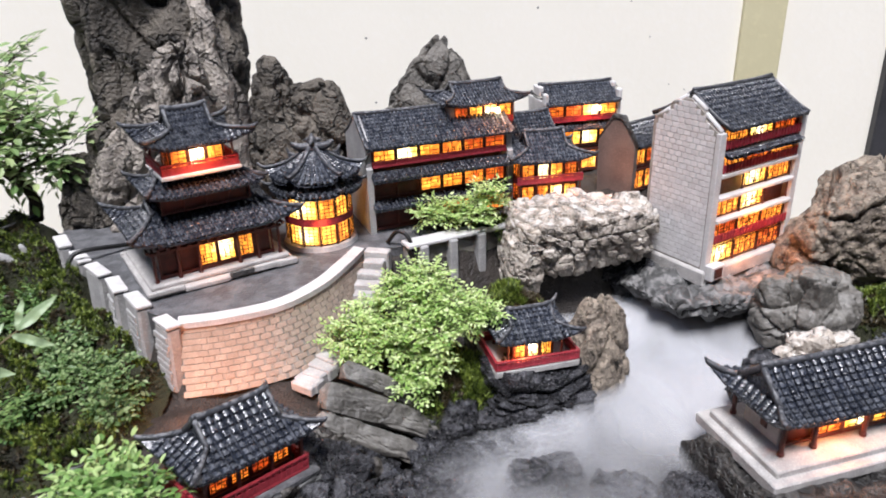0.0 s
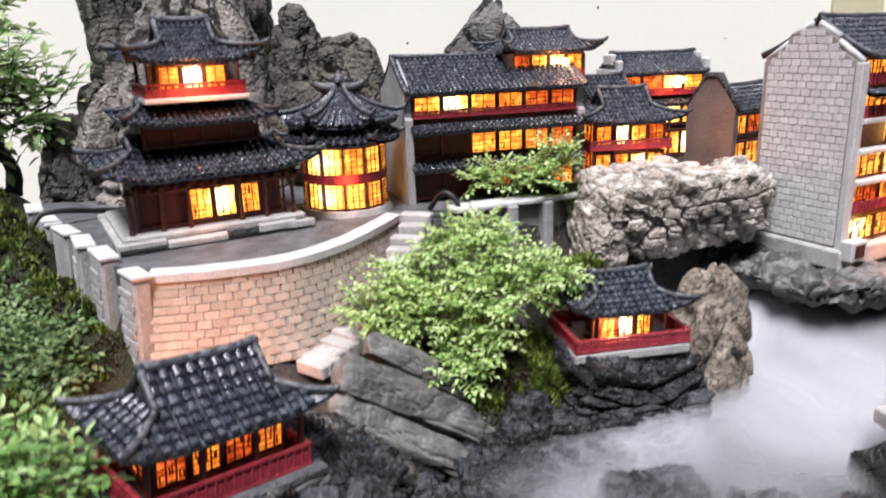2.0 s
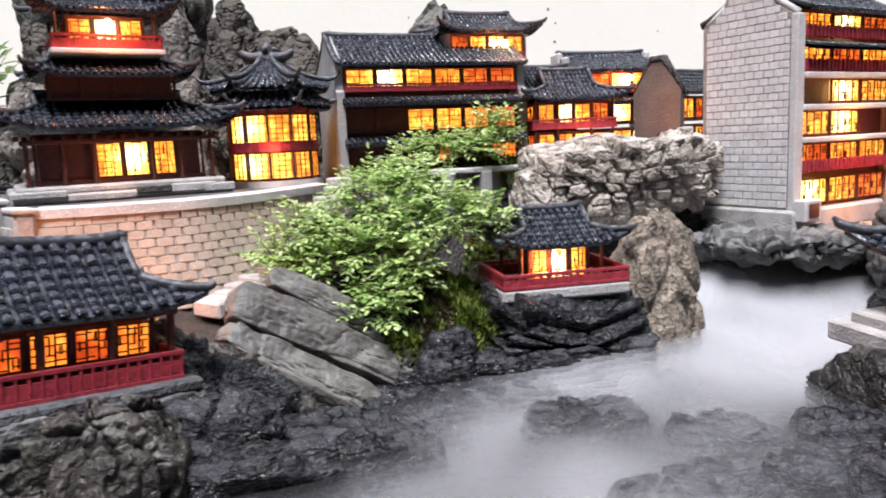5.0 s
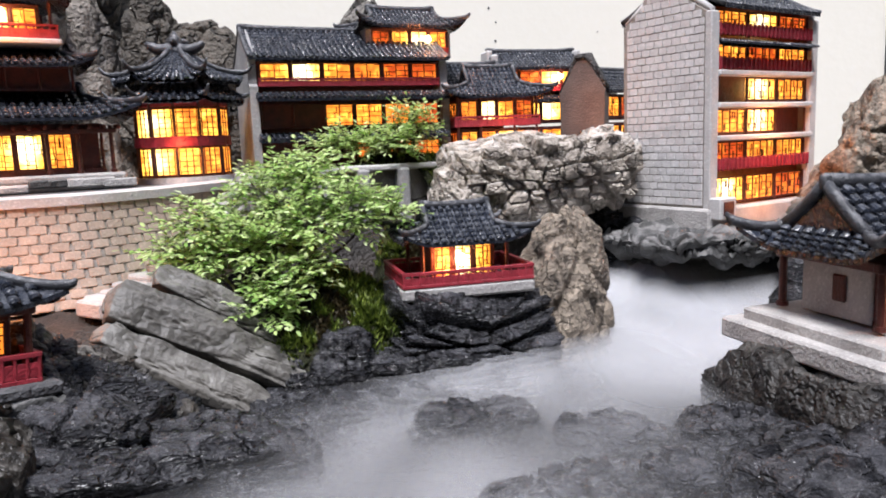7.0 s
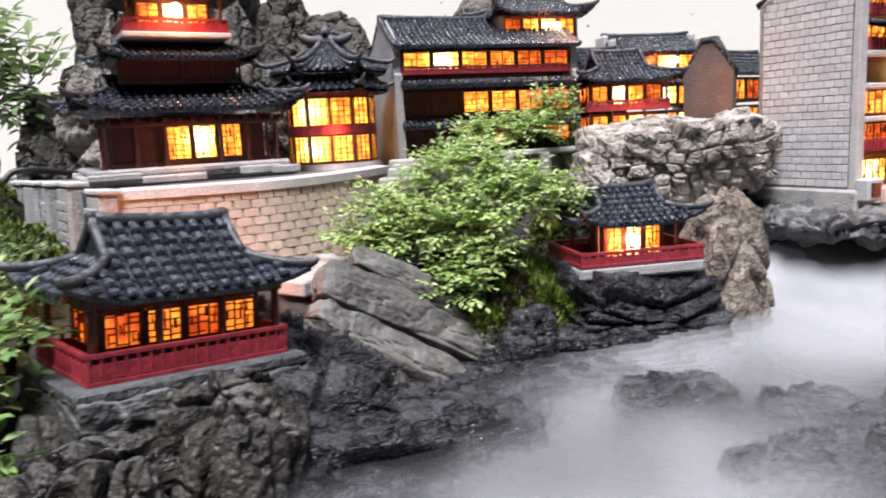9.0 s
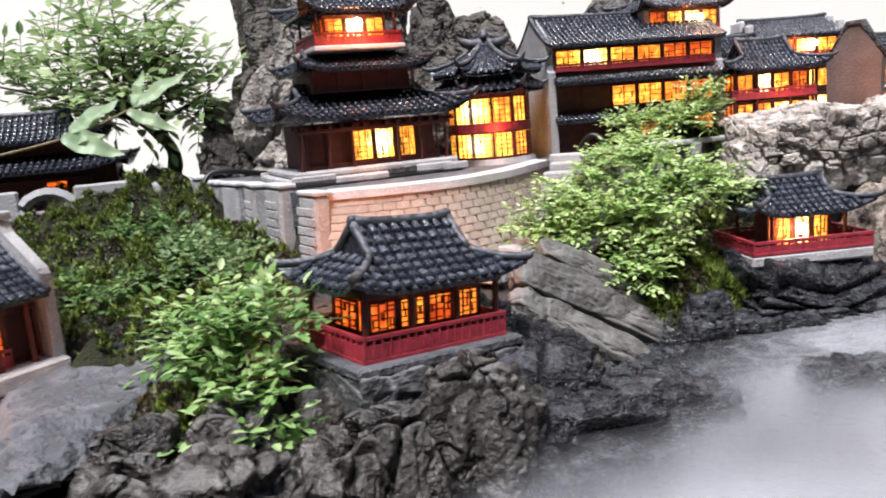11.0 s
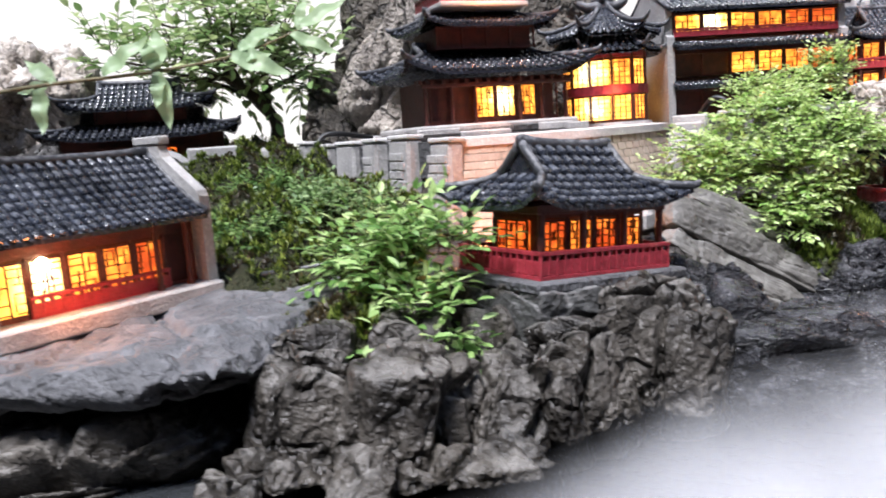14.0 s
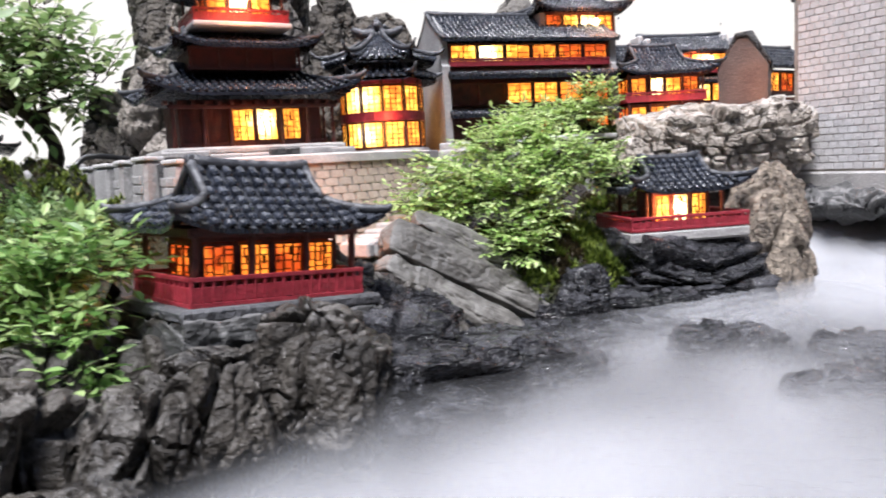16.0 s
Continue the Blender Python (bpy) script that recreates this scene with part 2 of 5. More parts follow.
TWIG = material("green_brown_twig", (0.2, 0.17, 0.08), 0.7, (0.1, 0.08, 0.04), 90, 0.5, 0.3, 500)
CABLE = material("black_cable", (0.012, 0.012, 0.012), 0.4, None, 90, 0.5, 0.1, 500)
WALL_PAINT = material("cream_wall_paint", (0.94, 0.9, 0.79), 0.85, (0.9, 0.86, 0.745), 5, 0.8, 0.14, 60, depth=0.004, fine_mix=0.1)
# dark, so that the added unseen walls send back little fill light
BLOCKER_PAINT = material("dark_brown_blocker", (0.1, 0.085, 0.07), 0.8, (0.07, 0.06, 0.05), 5, 0.8, 0.3, 60)
STRIP_PAINT = material("olive_cream_paint", (0.62, 0.57, 0.36), 0.8, (0.56, 0.51, 0.31), 6, 0.8, 0.2, 60, fine_mix=0.1)
FLOOR_TILE = material("grey_floor", (0.2, 0.19, 0.175), 0.6, (0.14, 0.13, 0.12), 6, 0.6, 0.2, 80)
DARK_FRAME = material("dark_window_frame", (0.05, 0.05, 0.055), 0.5, None, 20, 0.5, 0.1, 200)
WATER = material("dark_water", (0.04, 0.044, 0.047), 0.2, (0.02, 0.022, 0.024), 30, 0.6, 0.6, 90, depth=0.006)
METAL = material("grey_vent", (0.3, 0.3, 0.3), 0.5, None, 90, 0.5, 0.2, 500)
MIST = mist_material("white_mist", 0.22, 0.72, 0.66)
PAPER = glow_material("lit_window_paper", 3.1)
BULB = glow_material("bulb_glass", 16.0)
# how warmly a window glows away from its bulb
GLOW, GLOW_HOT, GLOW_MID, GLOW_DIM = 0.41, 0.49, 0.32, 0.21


# ---- builders ----
class Build:
    """Collects simple solids into one mesh."""

    def __init__(self):
        self.v, self.f = [], []

    def add(self, verts, faces):
        k = len(self.v)
        self.v += [tuple(p) for p in verts]
        self.f += [tuple(k + i for i in q) for q in faces]
        return self

    def box(self, cx, cy, cz, sx, sy, sz, c=None, m=None):
        h = (sx / 2, sy / 2, sz / 2)
        c = min(h) * 0.25 if c is None else min(c, min(h) * 0.9)
        verts, at = [], {}
        for a in (-1, 1):
            for b in (-1, 1):
                for d in (-1, 1):
                    s = (a, b, d)
                    for k in range(3):
                        p = [s[i] * (h[i] if i == k else h[i] - c) for i in range(3)]
                        at[s, k] = len(verts)
                        p = Vector((p[0] + cx, p[1] + cy, p[2] + cz))
                        verts.append(m @ p if m else p)
        faces = []
        for k in range(3):
            i, j = [n for n in range(3) if n != k]
            for sg in (-1, 1):
                ring = []
                for x, y in ((-1, -1), (1, -1), (1, 1), (-1, 1)):
                    s = [0, 0, 0]
                    s[k], s[i], s[j] = sg, x, y
                    ring.append(at[tuple(s), k])
                faces.append(ring)
        for k in range(3):
            i, j = [n for n in range(3) if n != k]
            for x in (-1, 1):
                for y in (-1, 1):
                    lo, hi = [0, 0, 0], [0, 0, 0]
                    lo[k], lo[i], lo[j] = -1, x, y
                    hi[k], hi[i], hi[j] = 1, x, y
                    faces.append([at[tuple(lo), i], at[tuple(hi), i], at[tuple(hi), j], at[tuple(lo), j]])
        for a in (-1, 1):
            for b in (-1, 1):
                for d in (-1, 1):
                    faces.append([at[(a, b, d), k] for k in range(3)])
        return self.add(verts, faces)

    def tube(self, pts, radii, sides=6, flat=1.0):
        pts = [Vector(p) for p in pts]
        if not hasattr(radii, "__len__"):
            radii = [radii] * len(pts)
        verts, n = [], len(pts)
        for i, p in enumerate(pts):
            d = (pts[min(i + 1, n - 1)] - pts[max(i - 1, 0)]).normalized()
            up = Vector((0, 0, 1)) if abs(d.z) < 0.92 else Vector((1, 0, 0))
            a = d.cross(up).normalized()
            b = a.cross(d)
            for k in range(sides):
                w = 2 * math.pi * k / sides
                verts.append(p + radii[i] * (math.cos(w) * a + flat * math.sin(w) * b))
        faces = [(i * sides + k, i * sides + (k + 1) % sides, (i + 1) * sides + (k + 1) % sides, (i + 1) * sides + k)
                 for i in range(n - 1) for k in range(sides)]
        faces += [tuple(range(sides)), tuple((n - 1) * sides + k for k in range(sides))]
        return self.add(verts, faces)

    def grid(self, fn, nu, nv):
        verts = [fn(i / nu, j / nv) for j in range(nv + 1) for i in range(nu + 1)]
        w = nu + 1
        return self.add(verts, [(j * w + i, j * w + i + 1, (j + 1) * w + i + 1, (j + 1) * w + i) for j in range(nv) for i in range(nu)])

    def sheet(self, fn, nu, nv, back):
        """A closed thin slab: its front as fn gives it, its back shifted by back."""
        w, n = nu + 1, (nu + 1) * (nv + 1)
        front = [fn(i / nu, j / nv) for j in range(nv + 1) for i in range(w)]
        quads = [(j * w + i, j * w + i + 1, (j + 1) * w + i + 1, (j + 1) * w + i) for j in range(nv) for i in range(nu)]
        rim = list(range(w)) + [j * w + nu for j in range(1, nv + 1)] + [nv * w + i for i in range(nu - 1, -1, -1)] + [j * w for j in range(nv - 1, 0, -1)]
        quads += [tuple(k + n for k in q) for q in quads] + [(a, b, b + n, a + n) for a, b in zip(rim, rim[1:] + rim[:1])]
        return self.add(front + [p + back for p in front], quads)

    def mesh(self, name, mat, smooth=False, weld=False):
        me = bpy.data.meshes.new(name)
        me.from_pydata([tuple(p) for p in self.v], [], self.f)
        bm = bmesh.new()
        bm.from_mesh(me)
        if weld:
            bmesh.ops.remove_doubles(bm, verts=bm.verts, dist=1e-5)
        bmesh.ops.recalc_face_normals(bm, faces=bm.faces)
        bm.to_mesh(me)
        bm.free()
        me.materials.append(mat)
        if smooth:
            me.polygons.foreach_set("use_smooth", [True] * len(me.polygons))
        return me


def thing(name, m, label, category, group="", kind=""):
    ob = new(name)
    ob.empty_display_size = 0.02
    ob.matrix_world = m
    return tagged(ob, label, category, group, kind)


def part(name, b, mat, parent, label="", smooth=False, weld=False):
    ob = new(name, b.mesh(name, mat, smooth, weld))
    ob.parent = parent
    if label:
        tagged(ob, label)
    return ob


def solid(name, b, mat, label, category, kind="", m=None, smooth=False, group=""):
    ob = new(name, b.mesh(name, mat, smooth))
    if m:
        ob.matrix_world = m
    return tagged(ob, label, category, group, kind)


def piece(name, me, m, parent):
    ob = new(name, me)
    ob.parent = parent
    ob.matrix_basis = m
    return ob


def frame_matrix(o, x, y, z):
    return Matrix(((x[0], y[0], z[0], o[0]), (x[1], y[1], z[1], o[1]), (x[2], y[2], z[2], o[2]), (0, 0, 0, 1)))


def curve_points(pts, n):
    pts = [Vector(p) for p in pts]
    out = []
    for k in range(n + 1):
        s = k / n * (len(pts) - 1)
        i = min(int(s), len(pts) - 2)
        u = s - i
        p0, p1, p2, p3 = pts[max(i - 1, 0)], pts[i], pts[i + 1], pts[min(i + 2, len(pts) - 1)]
        out.append(0.5 * ((2 * p1) + (p2 - p0) * u + (2 * p0 - 5 * p1 + 4 * p2 - p3) * u * u + (3 * p1 - p0 - 3 * p2 + p3) * u ** 3))
    return out


# one barrel tile, lying along y, as long and as wide as its matrix makes it
barrel = Build()
ring = [(math.cos(a), math.sin(a)) for a in [math.pi * k / 5 for k in range(6)]]
barrel.add([(0.8 * c, -0.02, 0.72 * s + 0.36) for c, s in ring] + [(1.08 * c, 0.16, 1.1 * s + 0.36) for c, s in ring] + [(0.8 * c, 1.0, 0.8 * s - 0.15) for c, s in ring],
           [(i + k, i + 1 + k, i + 7 + k, i + 6 + k) for k in (0, 6) for i in range(5)] + [(5, 4, 3, 2, 1, 0)])
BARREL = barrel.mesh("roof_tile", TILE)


class Roof:
    """A sweeping tiled roof: hipped with a small gable (vm < 1), or with two plain slopes (ridge as long as the eaves)."""

    def __init__(self, w, d, z0, rise, ridge, vm=0.55, flare=0.01, k=1.0, horn=0.7):
        self.w, self.d, self.z0, self.rise, self.ridge, self.vm, self.flare, self.k = w, d, z0, rise, ridge, vm, flare, k
        self.horn = horn
        self.plain = ridge >= w - 1e-6

    def hw(self, v):
        return self.w / 2 - (self.w - self.ridge) / 2 * min(v / self.vm, 1)

    def height(self, v):
        return self.z0 + self.rise * (0.62 * v + 0.38 * v * v)

    def lift(self, s, v):
        return 0 if self.plain else self.flare * max(0, (abs(s) - 0.5) / 0.5) ** 2 * max(0, 1 - v / self.vm) ** 1.5

    def front(self, x, v, sg=-1):
        q = self.lift(x / self.hw(v), v)
        return Vector((x * (1 + q / self.w), sg * (self.d / 2 * (1 - v) + 0.5 * q), self.height(v) + q))

    def side(self, y, v, sg):
        half = self.d / 2 * (1 - v)
        q = self.lift(y / half, v)
        return Vector((sg * (self.hw(v) + 0.5 * q), y * (1 + q / self.d), self.height(v) + q))

    def build(self, parent, columns, rows, pieces=(), label="dark glazed tiles", back=True):
        roof = Build()
        th = 0.0025 * self.k
        low = Vector((0, 0, -th))
        for sg in (-1, 1):
            for o in (Vector(), low):
                roof.grid(lambda u, v: self.front((2 * u - 1) * self.hw(v), v, sg) + o, 14, 6)
            roof.add([self.front((2 * i / 14 - 1) * self.hw(0), 0, sg) + o for o in (Vector(), low) for i in range(15)],
                     [(i, i + 1, i + 16, i + 15) for i in range(14)])
            if not self.plain:
                for o in (Vector(), low):
                    roof.grid(lambda u, v: self.side((2 * u - 1) * self.d / 2 * (1 - v * self.vm), v * self.vm, sg) + o, 8, 4)
                roof.add([self.side((2 * i / 8 - 1) * self.d / 2, 0, sg) + o for o in (Vector(), low) for i in range(9)],
                         [(i, i + 1, i + 10, i + 9) for i in range(8)])
                g = self.ridge / 2
                tri = [(sg * g, s * self.d / 2 * (1 - self.vm), self.height(self.vm)) for s in (-1, 1)]
                roof.add(tri + [(sg * g, 0, self.height(1))], [(0, 1, 2)])
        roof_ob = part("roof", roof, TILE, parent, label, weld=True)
        loose = Build()
        r = self.w / columns * 0.37

        def lay(name, p0, p1, across):
            along = p1 - p0
            up = across.cross(along).normalized()
            if up.z < 0:
                up = -up
            m = frame_matrix(p0 + up * 0.0004, across.normalized() * r, along * 1.12, up * r * 0.9)
            if name in pieces:
                piece("roof_tile", BARREL, m, roof_ob)
            else:
                loose.add([m @ Vector(p) for p in barrel.v], barrel.f)

        for sg in ((-1, 1) if back else (-1,)):
            for i in range(columns):
                x = (i + 0.5) / columns * self.w - self.w / 2
                for j in range(rows):
                    v0, v1 = j / rows, (j + 1) / rows
                    if abs(x) < self.hw((v0 + v1) / 2) - r * 0.6:
                        lay("front" if sg < 0 else "back", self.front(x, v0, sg), self.front(x, v1, sg), Vector((1, 0, 0)))
        if not self.plain:
            n = max(3, round(columns * self.d / self.w))
            for sg in (-1, 1):
                for i in range(n):
                    y = (i + 0.5) / n * self.d - self.d / 2
                    for j in range(rows):
                        v0, v1 = j / rows, (j + 1) / rows
                        if v1 <= self.vm + 0.5 / rows and abs(y) < self.d / 2 * (1 - (v0 + v1) / 2) - r * 0.6:
                            lay("left" if sg < 0 else "right", self.side(y, v0, sg), self.side(y, v1, sg), Vector((0, 1, 0)))
        if loose.v:
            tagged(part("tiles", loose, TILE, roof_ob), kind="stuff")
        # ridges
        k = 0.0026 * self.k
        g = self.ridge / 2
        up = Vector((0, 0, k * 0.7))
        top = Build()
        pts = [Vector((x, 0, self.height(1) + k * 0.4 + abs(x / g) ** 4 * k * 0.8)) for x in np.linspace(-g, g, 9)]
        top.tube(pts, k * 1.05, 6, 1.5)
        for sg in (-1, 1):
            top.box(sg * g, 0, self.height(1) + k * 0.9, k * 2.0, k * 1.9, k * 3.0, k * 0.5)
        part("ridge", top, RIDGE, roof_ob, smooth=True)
        for sx in (-1, 1):
            for sy in (-1, 1):
                hip = Build()
                if self.plain:
                    pts = [self.front(sx * g, v, sy) + up for v in np.linspace(0, 1, 7)]
                    hip.tube(pts, k * 0.9, 6, 1.2)
                else:
                    pts = [self.front(sx * self.hw(v), v, sy) + up for v in np.linspace(0, self.vm, 6)]
                    out = (pts[0] - pts[1]).normalized()
                    out.z = 0
                    horn = [pts[0] + self.horn * (out * k * 3.0 + Vector((0, 0, k * 2.4))), pts[0] + self.horn * (out * k * 1.6 + Vector((0, 0, k * 0.8)))]
                    hip.tube(horn + pts, [k * 0.35, k * 0.8] + [k * 0.95] * len(pts), 6, 1.15)
                    pts = [self.front(sx * g, v, sy) + up for v in np.linspace(self.vm * 0.93, 1, 5)]
                    hip.tube(pts, k * 0.95, 6, 1.3)
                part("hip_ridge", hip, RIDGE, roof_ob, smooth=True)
        return roof_ob


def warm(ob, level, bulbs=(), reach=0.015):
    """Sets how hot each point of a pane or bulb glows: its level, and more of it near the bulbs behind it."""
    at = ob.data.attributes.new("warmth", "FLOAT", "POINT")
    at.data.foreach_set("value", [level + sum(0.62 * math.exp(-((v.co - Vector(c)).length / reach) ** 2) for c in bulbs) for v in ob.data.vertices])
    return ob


def lattice_window(parent, x0, x1, z0, z1, y, glow, cells=3, sg=-1, seed=0, axis="x", bulbs=()):
    """A glowing paper pane with its wooden lattice in front. axis y: in a side wall, at x = y."""
    rnd = random.Random(seed * 77 + int(abs(x0) * 1e4) + int(z0 * 1e4))

    def bx(b, cx, cz, sx, sz, off, th):
        if axis == "x":
            b.box(cx, y + sg * off, cz, sx, th, sz, 0.0001)
        else:
            b.box(y + sg * off, cx, cz, th, sx, sz, 0.0001)

    pane = Build().sheet(lambda u, v: Vector((x0 + (x1 - x0) * u, y, z0 + (z1 - z0) * v)) if axis == "x" else Vector((y, x0 + (x1 - x0) * u, z0 + (z1 - z0) * v)),
                         6, 3, Vector((0, -sg * .0012, 0)) if axis == "x" else Vector((-sg * .0012, 0, 0)))
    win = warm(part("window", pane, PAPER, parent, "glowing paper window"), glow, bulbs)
    bars = Build()
    w, h, t = x1 - x0, z1 - z0, 0.00095
    for x in (x0, x1):
        bx(bars, x, (z0 + z1) / 2, t * 1.5, h, 0.0014, 0.0016)
    for z in (z0, z1):
        bx(bars, (x0 + x1) / 2, z, w, t * 1.5, 0.0014, 0.0016)
    for i in range(1, cells):
        bx(bars, x0 + w * i / cells, (z0 + z1) / 2, t * .9, h, 0.0014, 0.0014)
    rows = max(3, round(h / 0.0052))
    for i in range(cells):
        a = x0 + w * i / cells
        for k in range(rows):
            z = z0 + h * (k + 0.35 + 0.45 * rnd.random()) / rows
            ln = rnd.choice((0.45, 0.7, 1.0, 1.0))
            bx(bars, a + w / cells * (0.5 + rnd.choice((-0.5, 0.5)) * (1 - ln)), z, w / cells * ln, t * 0.75, 0.0014, 0.0012)
        for k in range(2):
            bx(bars, a + w / cells * (0.2 + 0.6 * rnd.random()), z0 + h * rnd.choice((0.25, 0.5, 0.75)), t * 0.75, h * 0.3, 0.0014, 0.0012)
    part("lattice", bars, WOOD, win)
    return win


def railing(parent, w, d, z, h, sides="flr", mat=None, step=0.006):
    """Low red railings round a platform, each side a part of its own."""
    for s in sides:
        b = Build()
        horizontal = s in "fb"
        length = w if horizontal else d
        n = max(4, int(length / step))

        def bx(c, cz, sl, st, sz):
            if horizontal:
                b.box(c, (-1 if s == "f" else 1) * d / 2, cz, sl, st, sz, 0.0002)
            else:
                b.box((-1 if s == "l" else 1) * w / 2, c, cz, st, sl, sz, 0.0002)

        bx(0, z + h - 0.0012, length + 0.002, 0.0032, 0.0024)
        bx(0, z + h * 0.42, length, 0.0018, h * 0.5)
        bx(0, z + 0.0012, length + 0.002, 0.003, 0.0024)
        for i in range(n + 1):
            bx(-length / 2 + length * i / n, z + h / 2, 0.0016, 0.0026, h)
        part("railing", b, mat or RAIL, parent, "red painted railing")


def posts(parent, xs, ys, z0, z1, r, mat=None):
    for x in xs:
        for y in ys:
            b = Build()
            b.tube([(x, y, z0), (x, y, z0 + 0.003), (x, y, z0 + 0.0031), (x, y, z1)], [r * 1.5, r * 1.5, r, r], 8)
            part("post", b, mat or WOOD, parent, smooth=False)


def storey(parent, w, d, z0, z1, glows, seed=0, post_r=0.0013, inset=0.0, side_glow=None, sill=0.12, head=0.1, cells=2):
    """A timber storey: dark core, posts along the front, one window in each bay that glows."""
    core = Build()
    core.box(0, inset / 2, (z0 + z1) / 2, w - 0.004, d - 0.004 - inset, z1 - z0, 0.0005)
    part("core", core, WOOD, parent)
    n = len(glows)
    y = -d / 2 + inset
    h = z1 - z0
    xs = [-w / 2 + w * i / n for i in range(n + 1)]
    posts(parent, xs, (y - 0.001,), z0, z1, post_r)
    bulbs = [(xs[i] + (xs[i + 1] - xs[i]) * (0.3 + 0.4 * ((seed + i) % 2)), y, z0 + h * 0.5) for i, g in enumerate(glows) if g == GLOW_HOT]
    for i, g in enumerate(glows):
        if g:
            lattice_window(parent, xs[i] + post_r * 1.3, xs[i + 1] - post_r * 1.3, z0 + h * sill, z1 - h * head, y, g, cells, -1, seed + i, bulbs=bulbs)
    beam = Build()
    beam.box(0, y - 0.001, z1 - h * head * 0.4, w, 0.0026, h * head * 0.8, 0.0003)
    beam.box(0, y - 0.001, z0 + h * sill * 0.4, w, 0.0026, h * sill * 0.8, 0.0003)
    part("beam", beam, WOOD, parent)
    if side_glow:
        for sg in (-1, 1):
            lattice_window(parent, -d * 0.3, d * 0.3, z0 + h * sill, z1 - h * head, sg * (w / 2 - 0.001), side_glow, 3, sg, seed + 9, "y")


def bulb(parent, x, y, z, r=0.004):
    b = Build()
    b.tube([(x, y, z - r), (x, y, z - r * 0.7), (x, y, z), (x, y, z + r * 0.7), (x, y, z + r)], [r * 0.2, r * 0.7, r, r * 0.7, r * 0.2], 8)
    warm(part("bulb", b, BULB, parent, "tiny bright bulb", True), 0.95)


def rock_mesh(size, seed, boxy=0.4, rough=0.25, strata=0.0, crack=0.2, sub=5, freq=1.6, tilt=0.0, taper=0.0, blocks=False, cuts=9, facet=0.0, grain=(1, 1, 1), courses=None, beds=()):
    """A unit stone pushed in and out: blocky facets, fissures and beds."""
    bm = bmesh.new()
    bmesh.ops.create_icosphere(bm, subdivisions=sub, radius=1)
    off = Vector((seed * 7.31, seed * 3.77, seed * 5.13))
    mean = (size[0] * size[1] * size[2]) ** (1 / 3)
    rnd = random.Random(seed)
    planes = []
    for _ in range(cuts):
        d = Vector((rnd.gauss(0, 1), rnd.gauss(0, 1), rnd.gauss(0, 0.8))).normalized()
        planes.append((d, rnd.uniform(0.72, 1.0)))
    for v in bm.verts:
        p = v.co.copy()
        big = max(abs(p.x), abs(p.y), abs(p.z))
        p = p.lerp(p / big, boxy)
        warp = noise.noise_vector(p * 1.3 + off) * 0.12
        for d, h in planes:
            over = (p + warp).dot(d) - h * (1 + boxy * 0.3)
            if over > 0:
                p -= d * over * 0.9
        n = p.normalized()
        q = Vector((p.x * size[0], p.y * size[1], p.z * size[2])) * (0.72 * freq / mean) + off
        d = noise.fractal(q, 1.1, 2.0, 4) * rough * 0.6
        if blocks:
            ds, _ = noise.voronoi(q * 1.2 + noise.noise_vector(q) * 0.25, distance_metric="DISTANCE")
            d -= crack * max(0.0, 1 - (ds[1] - ds[0]) / 0.14)
        if facet:
            # angular chunks: each cell of the stone is a tilted plane, parted by a crevice
            g = Vector((q.x * grain[0], q.y * grain[1], q.z * grain[2]))
            g += noise.noise_vector(g * 0.9) * 0.12
            ds, cs = noise.voronoi(g, distance_metric="DISTANCE")
            t = noise.noise_vector(cs[0] * 5.7 + off)
            d += facet * (0.75 * noise.noise(cs[0] * 3.1 + off) + 0.9 * t.dot(g - cs[0]))
            d -= facet * 0.9 * max(0.0, 1 - (ds[1] - ds[0]) / 0.10)
            ds, cs = noise.voronoi(g * 2.3 + off, distance_metric="DISTANCE")
            t = noise.noise_vector(cs[0] * 3.7)
            d += facet * 0.5 * (0.6 * noise.noise(cs[0] * 4.1) + 1.1 * t.dot(g * 2.3 + off - cs[0]))
            d -= facet * 0.12 * max(0.0, 1 - (ds[1] - ds[0]) / 0.06)
        if courses:
            # rows of broken blocks
            wob = noise.noise_vector(p * 1.7 + off) * 0.16 + noise.noise_vector(p * 5.0 + off) * 0.04
            w = (p.z - 0.7 * p.y + wob.x) * courses[1]
            row = math.floor(w)
            c = (p.x + 0.3 * p.y + wob.y + 0.12 * p.z) * courses[0] * (0.7 + 0.6 * abs(noise.noise(Vector((row * 3.3, seed, 0))))) + row * 0.37
            col = math.floor(c)
            d += courses[2] * noise.noise(Vector((row * 1.71, col * 2.37, seed)))
            e = min(min(w - row, row + 1 - w) / courses[1], min(c - col, col + 1 - c) / courses[0] * 1.3)
            d -= courses[2] * 1.0 * max(0.0, 1 - e / 0.022)
        for k, (y0, slope, wide) in enumerate(beds):
            # a fissure running the length of the slab; beyond it the next bed lies higher or lower
            s_ = p.y - y0 - slope * p.x - 0.10 * noise.noise(Vector((p.x * 2.5, k * 5.1, seed))) - 0.03 * noise.noise(Vector((p.x * 9, k, seed)))
            d -= 0.75 * max(0.0, 1 - abs(s_) / (wide * (0.6 + 0.8 * abs(noise.noise(Vector((p.x * 3, k, seed + 3))))))) ** 0.5
            if s_ > 0:
                d += 0.10 * (1 if k % 2 else -1)
        f1 = abs(noise.fractal(q * 0.8 + Vector((4, 1, 7)), 1.0, 2.0, 3))
        f2 = abs(noise.fractal(q * 1.9 + Vector((1, 8, 2)), 1.0, 2.0, 3))
        d -= crack * 1.3 * max(0.0, 1 - f1 / 0.05) + crack * 0.4 * max(0.0, 1 - f2 / 0.07)
